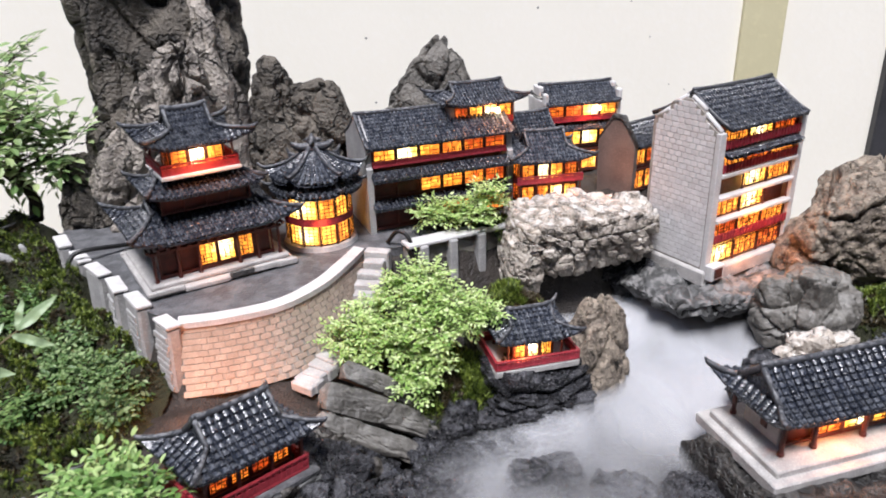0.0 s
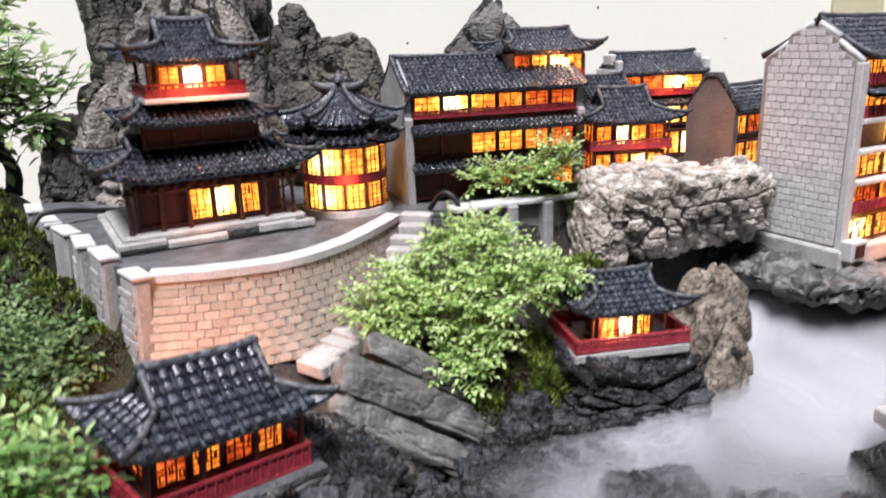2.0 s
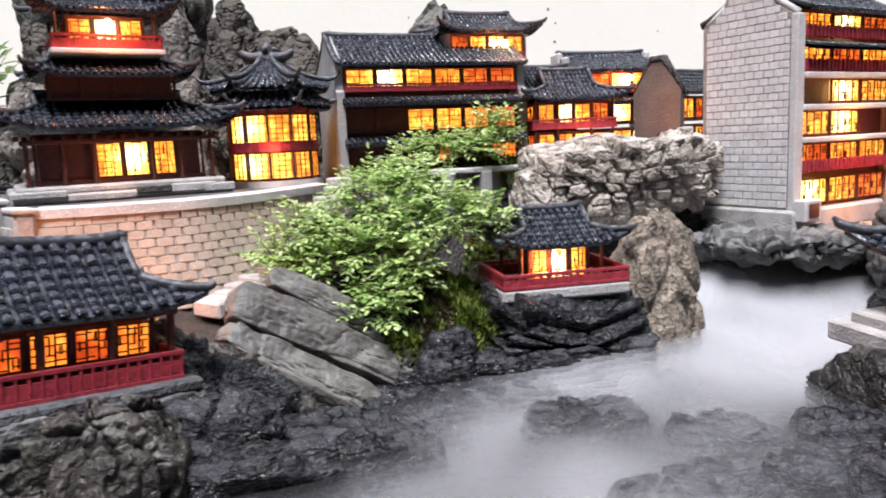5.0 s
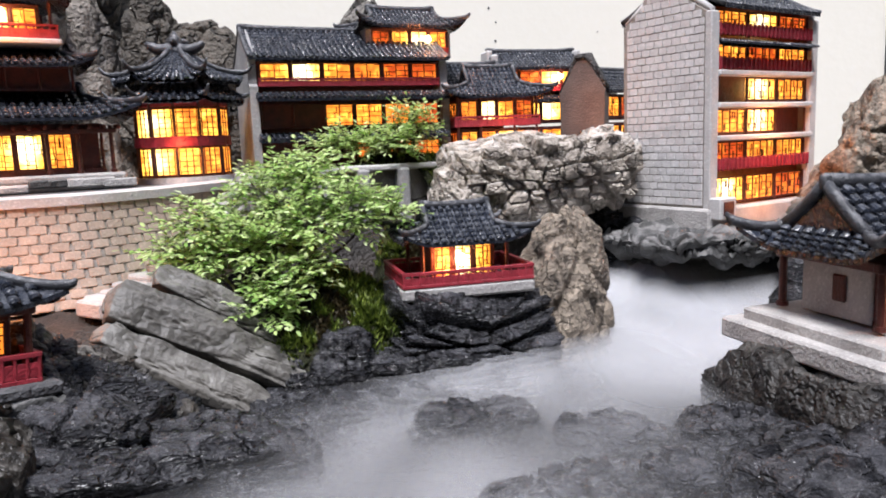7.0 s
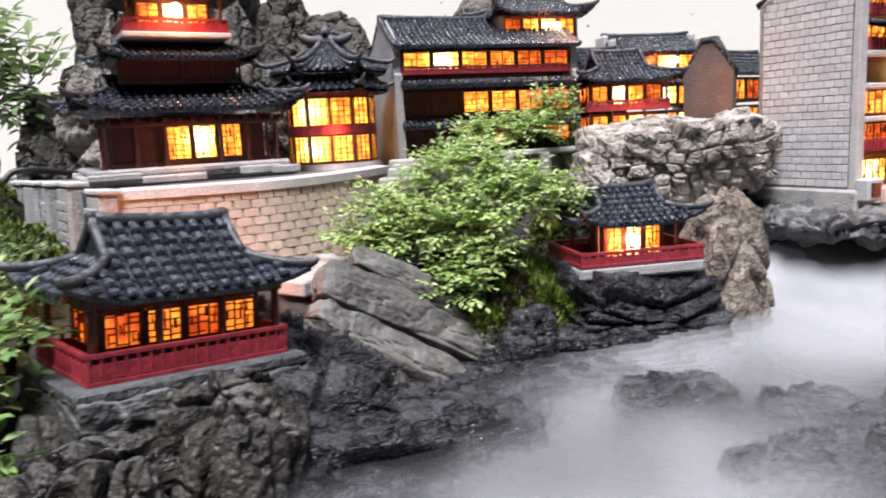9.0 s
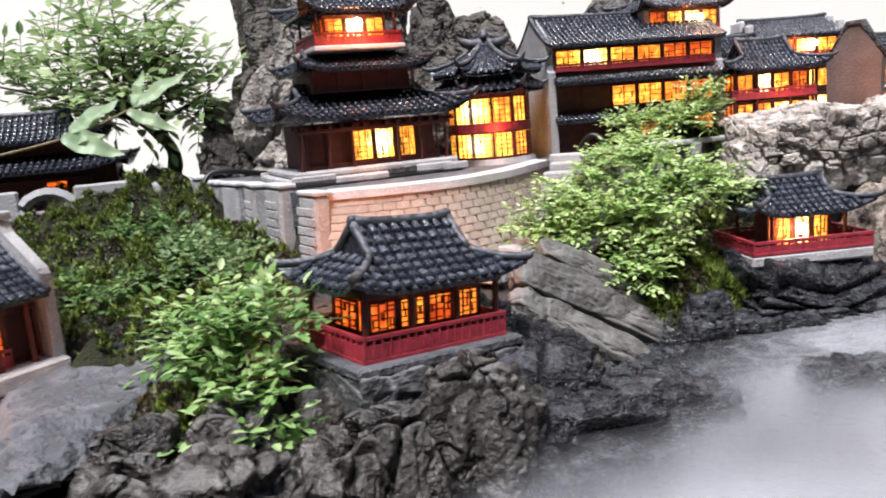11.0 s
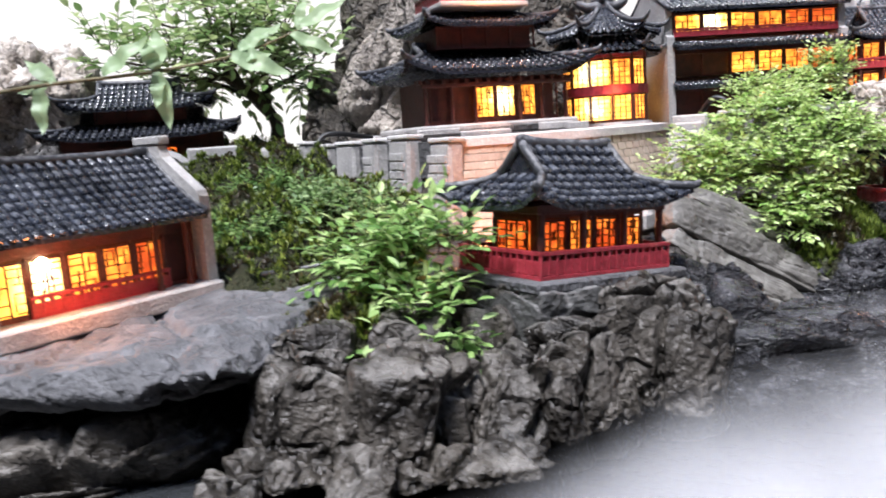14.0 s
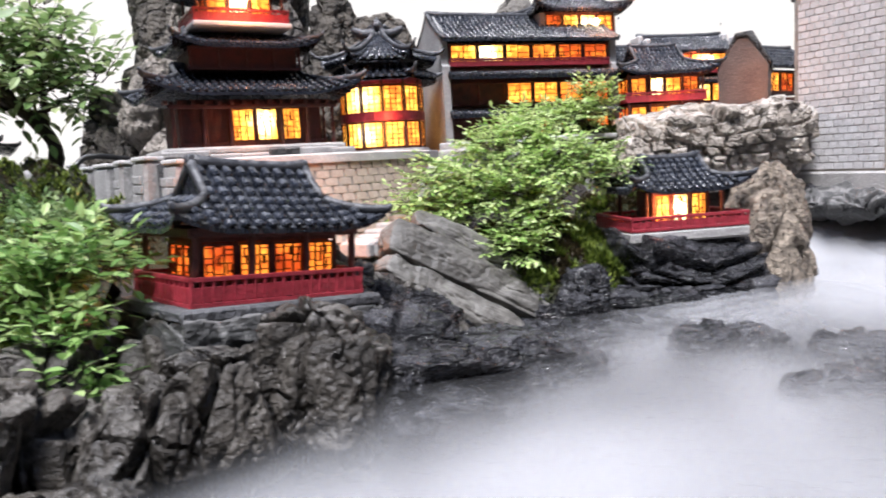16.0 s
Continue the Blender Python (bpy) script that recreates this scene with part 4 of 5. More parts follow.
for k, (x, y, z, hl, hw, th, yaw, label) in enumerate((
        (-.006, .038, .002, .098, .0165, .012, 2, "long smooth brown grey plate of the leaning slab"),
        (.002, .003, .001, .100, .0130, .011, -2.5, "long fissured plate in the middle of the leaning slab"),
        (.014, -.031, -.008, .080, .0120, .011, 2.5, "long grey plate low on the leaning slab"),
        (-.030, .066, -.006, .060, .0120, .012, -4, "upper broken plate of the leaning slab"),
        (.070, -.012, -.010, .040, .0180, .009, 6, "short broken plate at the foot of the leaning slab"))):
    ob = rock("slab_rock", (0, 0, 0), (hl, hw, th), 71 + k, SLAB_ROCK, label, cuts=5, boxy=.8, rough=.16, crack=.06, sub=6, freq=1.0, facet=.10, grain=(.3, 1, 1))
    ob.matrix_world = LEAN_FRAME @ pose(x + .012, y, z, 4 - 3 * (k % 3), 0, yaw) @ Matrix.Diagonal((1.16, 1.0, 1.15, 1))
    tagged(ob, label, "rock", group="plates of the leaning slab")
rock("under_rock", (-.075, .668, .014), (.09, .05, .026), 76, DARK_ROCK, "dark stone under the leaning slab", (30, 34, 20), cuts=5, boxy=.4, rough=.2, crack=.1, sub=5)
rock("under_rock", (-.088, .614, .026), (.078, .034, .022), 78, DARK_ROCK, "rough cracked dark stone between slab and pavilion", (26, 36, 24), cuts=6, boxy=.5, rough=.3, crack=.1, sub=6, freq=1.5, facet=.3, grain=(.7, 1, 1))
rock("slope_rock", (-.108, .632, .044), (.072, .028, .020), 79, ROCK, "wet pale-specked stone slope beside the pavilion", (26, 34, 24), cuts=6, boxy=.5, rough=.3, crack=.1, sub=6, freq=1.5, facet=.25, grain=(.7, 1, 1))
CLIFF = (((-.198, .520, .018), (.050, .038, .060), 84, ROCK, "rugged grey cliff stone below the pavilion", (-6, 12, 40)),
         ((-.150, .545, .014), (.044, .040, .056), 83, ROCK, "rugged grey cliff stone under the pavilion", (-8, 10, 44)),
         ((-.103, .574, .012), (.046, .040, .052), 81, DARK_ROCK, "cracked dark stone below the pavilion", (0, 18, 20)),
         ((-.058, .592, -.004), (.050, .036, .034), 82, DARK_ROCK, "wet cracked stone at the water's edge", (0, 22, 20)),
         ((-.136, .506, .030), (.032, .026, .052), 85, ROCK, "knob of pale grey stone below the pavilion", (0, 6, 20)),
         ((-.192, .474, .006), (.030, .026, .054), 90, ROCK, "upright grey stone in front of the pavilion", (-6, 10, 30)),
         ((-.262, .462, .028), (.027, .026, .050), 86, ROCK, "rugged grey stone beside the shrub", (-8, 4, 20)),
         ((-.226, .448, .000), (.030, .026, .048), 87, ROCK, "rugged grey stone foot", (-6, 14, 20)),
         ((-.312, .440, .020), (.029, .030, .052), 88, ROCK, "tall grey stone beside the ledge", (-6, -4, 10)),
         ((-.282, .420, -.010), (.034, .026, .044), 89, ROCK, "low grey stone at the water", (0, 14, 10)),
         ((-.138, .505, .000), (.040, .028, .050), 92, DARK_ROCK, "dark wet stone at the cliff's foot", (0, 14, 36)),
         ((-.304, .404, .002), (.032, .030, .064), 101, ROCK, "upright grey stone standing in the water", (-4, 6, 15)),
         ((-.252, .414, .000), (.032, .030, .062), 102, ROCK, "broken grey stone standing in the water", (-4, 10, 30)),
         ((-.198, .440, .000), (.032, .030, .060), 103, ROCK, "dark grey stone low in the water", (-4, 12, 40)),
         ((-.122, .500, .012), (.034, .032, .056), 104, ROCK, "tall craggy grey stone below the pavilion", (-6, 8, 30)),
         ((-.166, .470, .010), (.032, .030, .060), 105, ROCK, "steep grey stone at the foot of the cliff", (-6, 6, 50)),
         ((-.312, .368, -.020), (.034, .030, .050), 106, ROCK, "broken grey stone in front of the cliff", (-4, 6, 20)),
         ((-.262, .374, -.022), (.034, .028, .048), 107, ROCK, "low broken grey stone in the water", (-4, 10, 40)),
         ((-.214, .398, -.022), (.034, .028, .046), 108, ROCK, "low grey stone at the cliff's foot", (-4, 8, 30)),
         ((-.095, .535, .006), (.040, .030, .040), 93, DARK_ROCK, "low dark wet stone at the water", (0, 20, 20)))
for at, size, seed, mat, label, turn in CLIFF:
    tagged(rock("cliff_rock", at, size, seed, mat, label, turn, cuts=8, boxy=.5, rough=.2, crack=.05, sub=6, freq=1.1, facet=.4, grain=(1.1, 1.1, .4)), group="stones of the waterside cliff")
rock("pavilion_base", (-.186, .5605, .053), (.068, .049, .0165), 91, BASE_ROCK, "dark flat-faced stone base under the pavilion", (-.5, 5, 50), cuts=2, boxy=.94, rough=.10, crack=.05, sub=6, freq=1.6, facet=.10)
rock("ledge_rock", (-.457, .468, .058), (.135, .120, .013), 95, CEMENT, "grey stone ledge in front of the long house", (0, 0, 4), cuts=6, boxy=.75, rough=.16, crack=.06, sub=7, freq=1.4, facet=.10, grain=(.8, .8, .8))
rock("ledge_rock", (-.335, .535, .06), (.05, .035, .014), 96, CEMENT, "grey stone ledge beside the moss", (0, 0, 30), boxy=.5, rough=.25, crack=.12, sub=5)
rock("under_rock", (-.48, .405, -.002), (.12, .07, .036), 97, ROCK, "dark layered stone under the ledge", (0, 0, 10), cuts=5, boxy=.5, rough=.25, crack=.1, strata=.1, sub=6, facet=.3, grain=(.6, .6, 1.6))
rock("white_rock", (-.98, .98, .24), (.10, .08, .11), 99, PALE_ROCK, "white eroded stone at the far side", (0, 0, 10), boxy=.1, rough=.5, crack=.35, sub=5, freq=2.2)
rock("white_rock", (-.90, .93, .13), (.10, .06, .06), 98, BLACK_ROCK, "dark stone under the white one", (0, 0, 10), boxy=.2, rough=.4, crack=.3, sub=5)

# ---- pagoda ----
pag = thing("pagoda", pose(-.306, .873, .162, 0, 0, 36), "three-tiered pagoda with dark glazed roofs and lit windows", "pagoda")
for i, (sx, sy, z, h) in enumerate(((.186, .150, .004, .008), (.176, .14, .0115, .007))):
    b = Build()
    b.box(0, .004, z, sx, sy, h, .002)
    part("plinth", b, STONE, pag)
rnd_q = random.Random(23)
for side in (-1, 1):
    x = -.094
    while x < .088:
        ln = rnd_q.uniform(.02, .045)
        b = Build()
        b.box(min(x + ln / 2, .094 - ln / 2), .004 + side * (.0755 + rnd_q.uniform(0, .002)), rnd_q.uniform(.004, .009), ln, .006, rnd_q.uniform(.006, .009), .0012)
        part("plinth_stone", b, BASE_ROCK if rnd_q.random() < .35 else STONE, pag)
        x += ln
storey(pag, .142, .10, .015, .060, [None, None, GLOW, GLOW_HOT, GLOW, None], 1, cells=3, head=.2)
posts(pag, [-.078, -.05, -.025, .025, .05, .078], [-.058], .015, .058, .0019)
for i in range(15):
    b = Build()
    b.box(-.084 + .012 * i, -.058, .0565, .004, .012, .004, .0006)
    part("bracket", b, WOOD, pag)
b = Build()
b.box(0, -.06, .053, .165, .004, .004, .0008)
part("beam", b, WOOD, pag)
Roof(.194, .146, .065, .030, .128, .75, .013, 1.15).build(pag, 26, 7)
storey(pag, .108, .075, .090, .112, [None, None, None, None], 2)
Roof(.136, .105, .112, .019, .1, .8, .008, 1.0).build(pag, 22, 5)
b = Build()
b.box(0, -.002, .1335, .098, .080, .005, .0012)
part("balcony_slab", b, WHITE, pag)
storey(pag, .066, .05, .136, .167, [GLOW_DIM, GLOW_HOT, GLOW], 3, side_glow=GLOW_DIM)
railing(pag, .092, .074, .136, .013)
posts(pag, [-.042, .042], [-.033, .033], .136, .168, .0016)
bulb(pag, .002, -.031, .158, .0055)
Roof(.116, .096, .169, .036, .05, .55, .012, 1.15).build(pag, 20, 7)

# ---- round pavilion ----
rnd_p = thing("round_pavilion", pose(-.172, .952, .162, 0, 0, 12), "round two-storey pavilion with a double glazed roof", "pavilion")
b = Build()
b.tube([(0, 0, 0), (0, 0, .006)], [.052, .05], 28)
part("plinth", b, STONE, rnd_p)
b = Build()
b.tube([(0, 0, .004), (0, 0, .082)], [.043, .043], 28)
part("core", b, WOOD, rnd_p)
for i in range(12):
    a0 = 2 * math.pi * i / 12
    b = Build()
    x, y = .0455 * math.cos(a0), .0455 * math.sin(a0)
    b.tube([(x, y, .006), (x, y, .08)], .0015, 7)
    part("post", b, WOOD, rnd_p)
    for z0, z1, g in ((.009, .034, (GLOW_HOT, GLOW, GLOW)[i % 3]), (.046, .072, (GLOW, GLOW_HOT, GLOW)[i % 3])):
        b, c = Build(), Build()
        mid = a0 + math.pi / 12
        m = Matrix.Rotation(mid + math.pi / 2, 4, "Z")
        b.sheet(lambda u, v: m @ Vector((-.01025 + .0205 * u, -.0444, z0 + (z1 - z0) * v)), 4, 2, m @ Vector((0, .0012, 0)))
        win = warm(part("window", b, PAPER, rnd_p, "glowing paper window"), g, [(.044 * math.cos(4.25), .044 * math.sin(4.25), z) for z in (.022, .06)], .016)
        for q in range(4):
            c.box(-.0095 + .0063 * q, -.0448, (z0 + z1) / 2, .0009, .001, z1 - z0, .0001, m)
        for q in range(5):
            c.box((q % 2) * .003 - .0015, -.0448, z0 + (z1 - z0) * (q + .5) / 5, .017, .001, .0007, .0001, m)
        part("lattice", c, WOOD, win)
b = Build()
for z, r, h in ((.036, .0475, .01), (.075, .046, .006)):
    b.tube([(0, 0, z), (0, 0, z + h)], [r, r], 28)
part("railing", b, RAIL, rnd_p, "red painted balcony band")


def ring_roof(parent, r0, r1, z0, rise, cols, rows, flare, horns=6):
    def at(a, v):
        c = max(0, math.cos(a * horns)) ** 6 * flare * (1 - v) ** 2
        r = r0 + (r1 - r0) * v + c * .6
        return Vector((r * math.cos(a), r * math.sin(a), z0 + rise * (.55 * v + .45 * v * v) + c))
    b = Build()
    for o in (0, -.003):
        b.grid(lambda u, v: at(2 * math.pi * u, v) + Vector((0, 0, o)), 48, 6)
    roof_ob = part("roof", b, TILE, parent, "dark glazed tiles")
    t = Build()
    for i in range(cols):
        a = 2 * math.pi * i / cols
        for j in range(rows):
            p0, p1 = at(a, j / rows), at(a, (j + 1) / rows)
            r = math.pi * (r0 + (r1 - r0) * (j + .5) / rows) / cols * .68
            across = Vector((-math.sin(a), math.cos(a), 0))
            up = across.cross(p1 - p0).normalized()
            up = -up if up.z < 0 else up
            m = frame_matrix(p0, across * r, (p1 - p0) * 1.1, up * r)
            t.add([m @ Vector(p) for p in barrel.v], barrel.f)
    tagged(part("tiles", t, TILE, roof_ob), kind="stuff")
    for i in range(horns):
        a = 2 * math.pi * i / horns
        pts = [at(a, v) + Vector((0, 0, .0015)) for v in np.linspace(0, 1, 6)]
        out = Vector((math.cos(a), math.sin(a), 0))
        h = Build()
        h.tube([pts[0] + out * .010 + Vector((0, 0, .008)), pts[0] + out * .005 + Vector((0, 0, .002))] + pts, [.001, .0022] + [.0027] * 6, 6)
        part("hip_ridge", h, RIDGE, roof_ob, smooth=True)


ring_roof(rnd_p, .062, .045, .08, .016, 46, 4, .004)
ring_roof(rnd_p, .060, .008, .099, .034, 44, 7, .009)
b = Build()
b.tube([(0, 0, .128), (0, 0, .134), (0, 0, .137), (0, 0, .143), (0, 0, .147), (0, 0, .152)], [.012, .011, .006, .0075, .004, .001], 10)
for i in range(3):
    a = 2.1 * i + .4
    b.tube([(0, 0, .136), (.009 * math.cos(a), .009 * math.sin(a), .142), (.015 * math.cos(a), .015 * math.sin(a), .140)], [.004, .0035, .001], 6)
for sx in (-1, 1):
    b.tube(curve_points([(0, 0, .134), (sx * .010, 0, .133), (sx * .018, 0, .134), (sx * .025, 0, .138), (sx * .028, 0, .141)], 8), [.007, .007, .0065, .006, .0055, .005, .0042, .003, .0015], 7)
part("finial", b, RIDGE, rnd_p, "carved grey finial with curled ends", True)

# ---- long hall ----
hall = thing("long_hall", pose(-.022, 1.058, .165, 0, 0, 24.5) @ Matrix.Diagonal((1.07, 1, 1, 1)), "long three-storey hall with tiled roofs and a small tower", "house")
for sg in (-1, 1):
    b = Build()
    prof = [(-.052, -.005), (.052, -.005), (.052, .122), (.0, .158), (-.047, .124), (-.047, .095), (-.052, .092)]
    b.add([(sg * .101 + o, y, z) for o in (-.004, .004) for y, z in prof],
          [tuple(range(7)), tuple(range(7, 14))] + [(i, (i + 1) % 7, (i + 1) % 7 + 7, i + 7) for i in range(7)])
    part("gable_wall", b, PLASTER, hall, "plain grey plastered gable")
b = Build()
b.box(0, .004, .06, .19, .07, .12, .001)
part("core", b, WOOD, hall)
storey(hall, .19, .09, .0, .034, [None, None, None, GLOW_DIM, GLOW_MID, GLOW_MID], 11)
storey(hall, .19, .09, .048, .074, [None, None, GLOW, GLOW, GLOW_MID, GLOW_DIM], 12, sill=.06, head=.06)
storey(hall, .19, .09, .092, .118, [GLOW, GLOW_HOT, GLOW, GLOW_MID, GLOW_DIM, GLOW_DIM], 13, sill=.06, head=.06)
railing(hall, .19, .094, .092, .009, "f")
for z0, dd in ((.036, .02), (.0785, .024)):
    r = Roof(.2, .09 + 2 * dd, z0, .03, .2, 1, 0, .9)
    eave = Build()
    eave.grid(lambda u, v: r.front((2 * u - 1) * .1, v * .33), 10, 3)
    eave.grid(lambda u, v: r.front((2 * u - 1) * .1, v * .33) + Vector((0, 0, -.003)), 10, 3)
    eave.add([r.front(x, 0) + Vector((0, 0, o)) for o in (0, -.003) for x in (-.1, .1)], [(0, 1, 3, 2)])
    ob = part("eave_roof", eave, TILE, hall, "narrow tiled eave")
    t = Build()
    for i in range(34):
        x = -.097 + .194 * i / 33
        for j in range(3):
            p0, p1 = r.front(x, j * .1), r.front(x, (j + 1) * .1)
            up = Vector((1, 0, 0)).cross(p1 - p0).normalized()
            m = frame_matrix(p0 + up * .0003, Vector((.0021, 0, 0)), (p1 - p0) * 1.1, up * .002)
            t.add([m @ Vector(p) for p in barrel.v], barrel.f)
    tagged(part("tiles", t, TILE, ob), kind="stuff")
Roof(.208, .114, .121, .036, .208, 1, 0, .9).build(hall, 36, 11)
tower = thing("hall_tower", pose(.046, 1.098, .290, 0, 0, 24.5), "small lit tower storey on the hall roof", "house")
b = Build()
b.box(-.05, 0, .016, .008, .06, .034, .001)
part("gable_wall", b, PLASTER, tower)
b = Build()
b.box(.05, 0, .016, .006, .05, .03, .001)
part("gable_wall", b, PLASTER, tower)
storey(tower, .094, .055, .0, .034, [GLOW_DIM, GLOW, GLOW_HOT, GLOW], 16)
railing(tower, .094, .058, .004, .009, "f")
bulb(tower, .022, -.031, .022, .004)
Roof(.122, .082, .035, .024, .082, .6, .009, .95).build(tower, 24, 6)

# ---- wing ----
wing = thing("corner_wing", pose(.148, 1.088, .172, 0, 0, 14), "two-storey corner wing with red balcony and hipped roof", "house")
storey(wing, .088, .062, .0, .034, [GLOW, GLOW_MID, GLOW_HOT, GLOW_MID], 21, side_glow=GLOW_DIM)
storey(wing, .088, .062, .038, .068, [GLOW_MID, GLOW_HOT, GLOW_MID, GLOW_DIM], 22, side_glow=GLOW_MID)
railing(wing, .1, .074, .036, .012)
posts(wing, [-.047, -.02, .02, .047], [-.036], .0, .07, .0015)
Roof(.12, .092, .07, .035, .06, .55, .008, .95).build(wing, 22, 8)
link = thing("link_house", pose(.10, 1.15, .17, 0, 0, 20), "low tiled link roof between hall and wing", "house")
b = Build()
b.box(0, 0, .042, .12, .07, .084, .001)
part("core", b, WOOD, link)
Roof(.13, .09, .086, .032, .13, 1, 0, .9).build(link, 22, 8)

# ---- far house ----
far = thing("far_house", pose(.215, 1.268, .168, 0, 0, 17), "two-storey lit house with a tiled roof and white gable", "house")
for sg in (-1, 1):
    b = Build()
    b.box(sg * .066, 0, .062, .006, .076, .125, .001)
    b.box(sg * .066, -.033, .128, .008, .012, .02, .002)
    b.box(sg * .066, .0, .138, .008, .03, .016, .002)
    part("gable_wall", b, WHITE, far, "white stepped gable wall")
storey(far, .126, .066, .0, .040, [None, GLOW_DIM, GLOW, GLOW_HOT], 31)
storey(far, .126, .066, .045, .076, [GLOW_DIM, GLOW, GLOW_HOT, GLOW], 32)
storey(far, .126, .066, .088, .118, [GLOW_DIM, GLOW_DIM, GLOW_HOT, GLOW], 33)
railing(far, .126, .07, .088, .01, "f")
bulb(far, .03, -.036, .108, .0035)
Roof(.128, .094, .076, .02, .128, 1, 0, .9).build(far, 26, 6)
Roof(.13, .088, .119, .026, .13, 1, 0, .9).build(far, 26, 7)

# ---- row house behind the brown gable ----
row = thing("row_house", pose(.305, 1.155, .172, 0, 0, 40), "row house with a weathered brown gable wall", "house")
b = Build()
prof = [(-.034, -.01), (.034, -.01), (.036, .075), (.022, .094), (.008, .112), (-.008, .112), (-.022, .094), (-.036, .075)]
b.add([(x, y, z) for x in (-.054, -.046) for y, z in prof], [tuple(range(8)), tuple(range(8, 16))] + [(i, (i + 1) % 8, (i + 1) % 8 + 8, i + 8) for i in range(8)])
part("gable_wall", b, BROWN, row, "weathered brown gable wall")
b = Build()
b.tube([(-.05, y, z) for y, z in ((-.037, .076), (-.022, .097), (-.008, .116), (.008, .116), (.022, .097), (.037, .076))], [.003, .004, .006, .006, .004, .003], 6)
part("gable_coping", b, BLACK_ROCK, row, smooth=True)
storey(row, .09, .052, .0, .036, [GLOW, GLOW, GLOW_DIM], 41)
storey(row, .09, .052, .04, .07, [GLOW, GLOW_DIM, GLOW], 42)
Roof(.1, .074, .073, .028, .1, 1, 0, .9).build(row, 20, 7)

# ---- tall brick house ----
WH = pose(.402, 1.036, .098, 0, 0, 35)
house = thing("tall_brick_house", WH @ Matrix.Diagonal((1, 1, 1.09, 1)), "tall five-storey house with white brick gables and lit balconies", "house")
HX, HD = .086, .055
prof = [(-HD, 0), (HD, 0), (HD, .192), (HD * .55, .205), (HD * .5, .214), (HD * .12, .226), (-HD * .12, .226), (-HD * .5, .214), (-HD * .55, .205), (-HD, .192)]
gables = []
for sg in (-1, 1):
    b = Build()
    b.add([(sg * HX + o, y, z) for o in (-.005, .005) for y, z in prof],
          [tuple(range(10)), tuple(range(10, 20))] + [(i, (i + 1) % 10, (i + 1) % 10 + 10, i + 10) for i in range(10)])
    gables.append(part("gable_wall", b, MORTAR if sg < 0 else BROWN, house, "white brick gable wall" if sg < 0 else "weathered gable wall"))
    b = Build()
    for y0, z0, y1, z1 in ((-HD, .194, -HD * .5, .212), (-HD * .5, .216, -.004, .229), (HD, .194, HD * .5, .212), (HD * .5, .216, .004, .229)):
        b.tube([(sg * HX, y0, z0), (sg * HX, y1, z1)], .0032, 6)
    part("gable_coping", b, WHITE, house, smooth=True)
    b = Build()
    b.box(sg * HX, -HD, .096, .0125, .008, .194, .001)
    part("corner_pier", b, WHITE, house)
b = Build()
b.box(0, .004, .1, 2 * HX - .01, 2 * HD - .012, .2, .001)
part("core", b, WOOD, house)
b = Build()
b.box(-.002, -.002, .006, 2 * HX + .02, 2 * HD + .012, .02, .002)
part("plinth", b, STONE, house)
levels = (.018, .050, .083, .113, .142, .172)
lit = ([GLOW_HOT, GLOW, GLOW_DIM], [GLOW_DIM, GLOW, GLOW], [GLOW, GLOW_HOT, None], [None, GLOW_HOT, GLOW], [GLOW, GLOW_DIM, GLOW], [GLOW, GLOW_HOT, GLOW_DIM])
for i, z in enumerate(levels):
    z1 = levels[i + 1] - .006 if i < 5 else .196
    n = 3
    for j in range(n):
        x0 = -HX + .007 + (2 * HX - .014) * j / n
        x1 = x0 + (2 * HX - .014) / n
        if lit[i][j]:
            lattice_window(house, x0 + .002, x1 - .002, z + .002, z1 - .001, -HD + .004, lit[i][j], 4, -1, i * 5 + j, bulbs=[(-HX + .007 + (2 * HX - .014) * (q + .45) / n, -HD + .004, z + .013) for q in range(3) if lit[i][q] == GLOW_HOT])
    posts(house, [-HX + .007 + (2 * HX - .014) * j / n for j in range(n + 1)], [-HD + .002], z, z1, .0013)
    b = Build()
    if i in (1, 2, 3):
        b.box(0, -HD - .001, z1 + .003, 2 * HX - .01, .012, .005, .001)
        part("balcony_slab", b, WHITE, house)
    if i in (1, 4, 5):
        c = Build()
        c.box(0, -HD - .003, z + .006, 2 * HX - .012, .002, .009, .0004)
        for j in range(24):
            c.box(-HX + .008 + (2 * HX - .016) * j / 23, -HD - .004, z + .006, .0014, .003, .0115, .0003)
        part("railing", c, RAIL, house, "red painted railing")
Roof(2 * HX - .008, 2 * HD + .022, .197, .036, 2 * HX - .008, 1, 0, .9).build(house, 30, 9)
r = Roof(2 * HX - .008, .16, .164, .03, 2 * HX - .008, 1, 0, .9)
eave = Build()
for o in (0, -.003):
    eave.grid(lambda u, v: r.front((2 * u - 1) * (HX - .006), v * .34) + Vector((0, .012, o)), 10, 3)
ob = part("eave_roof", eave, TILE, house, "narrow tiled eave")
t = Build()
for i in range(30):
    x = (-1 + 2 * (i + .5) / 30) * (HX - .006)
    for j in range(4):
        p0, p1 = r.front(x, j * .085) + Vector((0, .012, 0)), r.front(x, (j + 1) * .085) + Vector((0, .012, 0))
        up = Vector((1, 0, 0)).cross(p1 - p0).normalized()
        m = frame_matrix(p0 + up * .0003, Vector((.002, 0, 0)), (p1 - p0) * 1.1, up * .002)
        t.add([m @ Vector(p) for p in barrel.v], barrel.f)
tagged(part("tiles", t, TILE, ob), kind="stuff")
ac = thing("vent_box", WH @ pose(-HX + .004, -HD - .012, .012), "small stone vent box at the corner of the house", "vent")
b = Build()
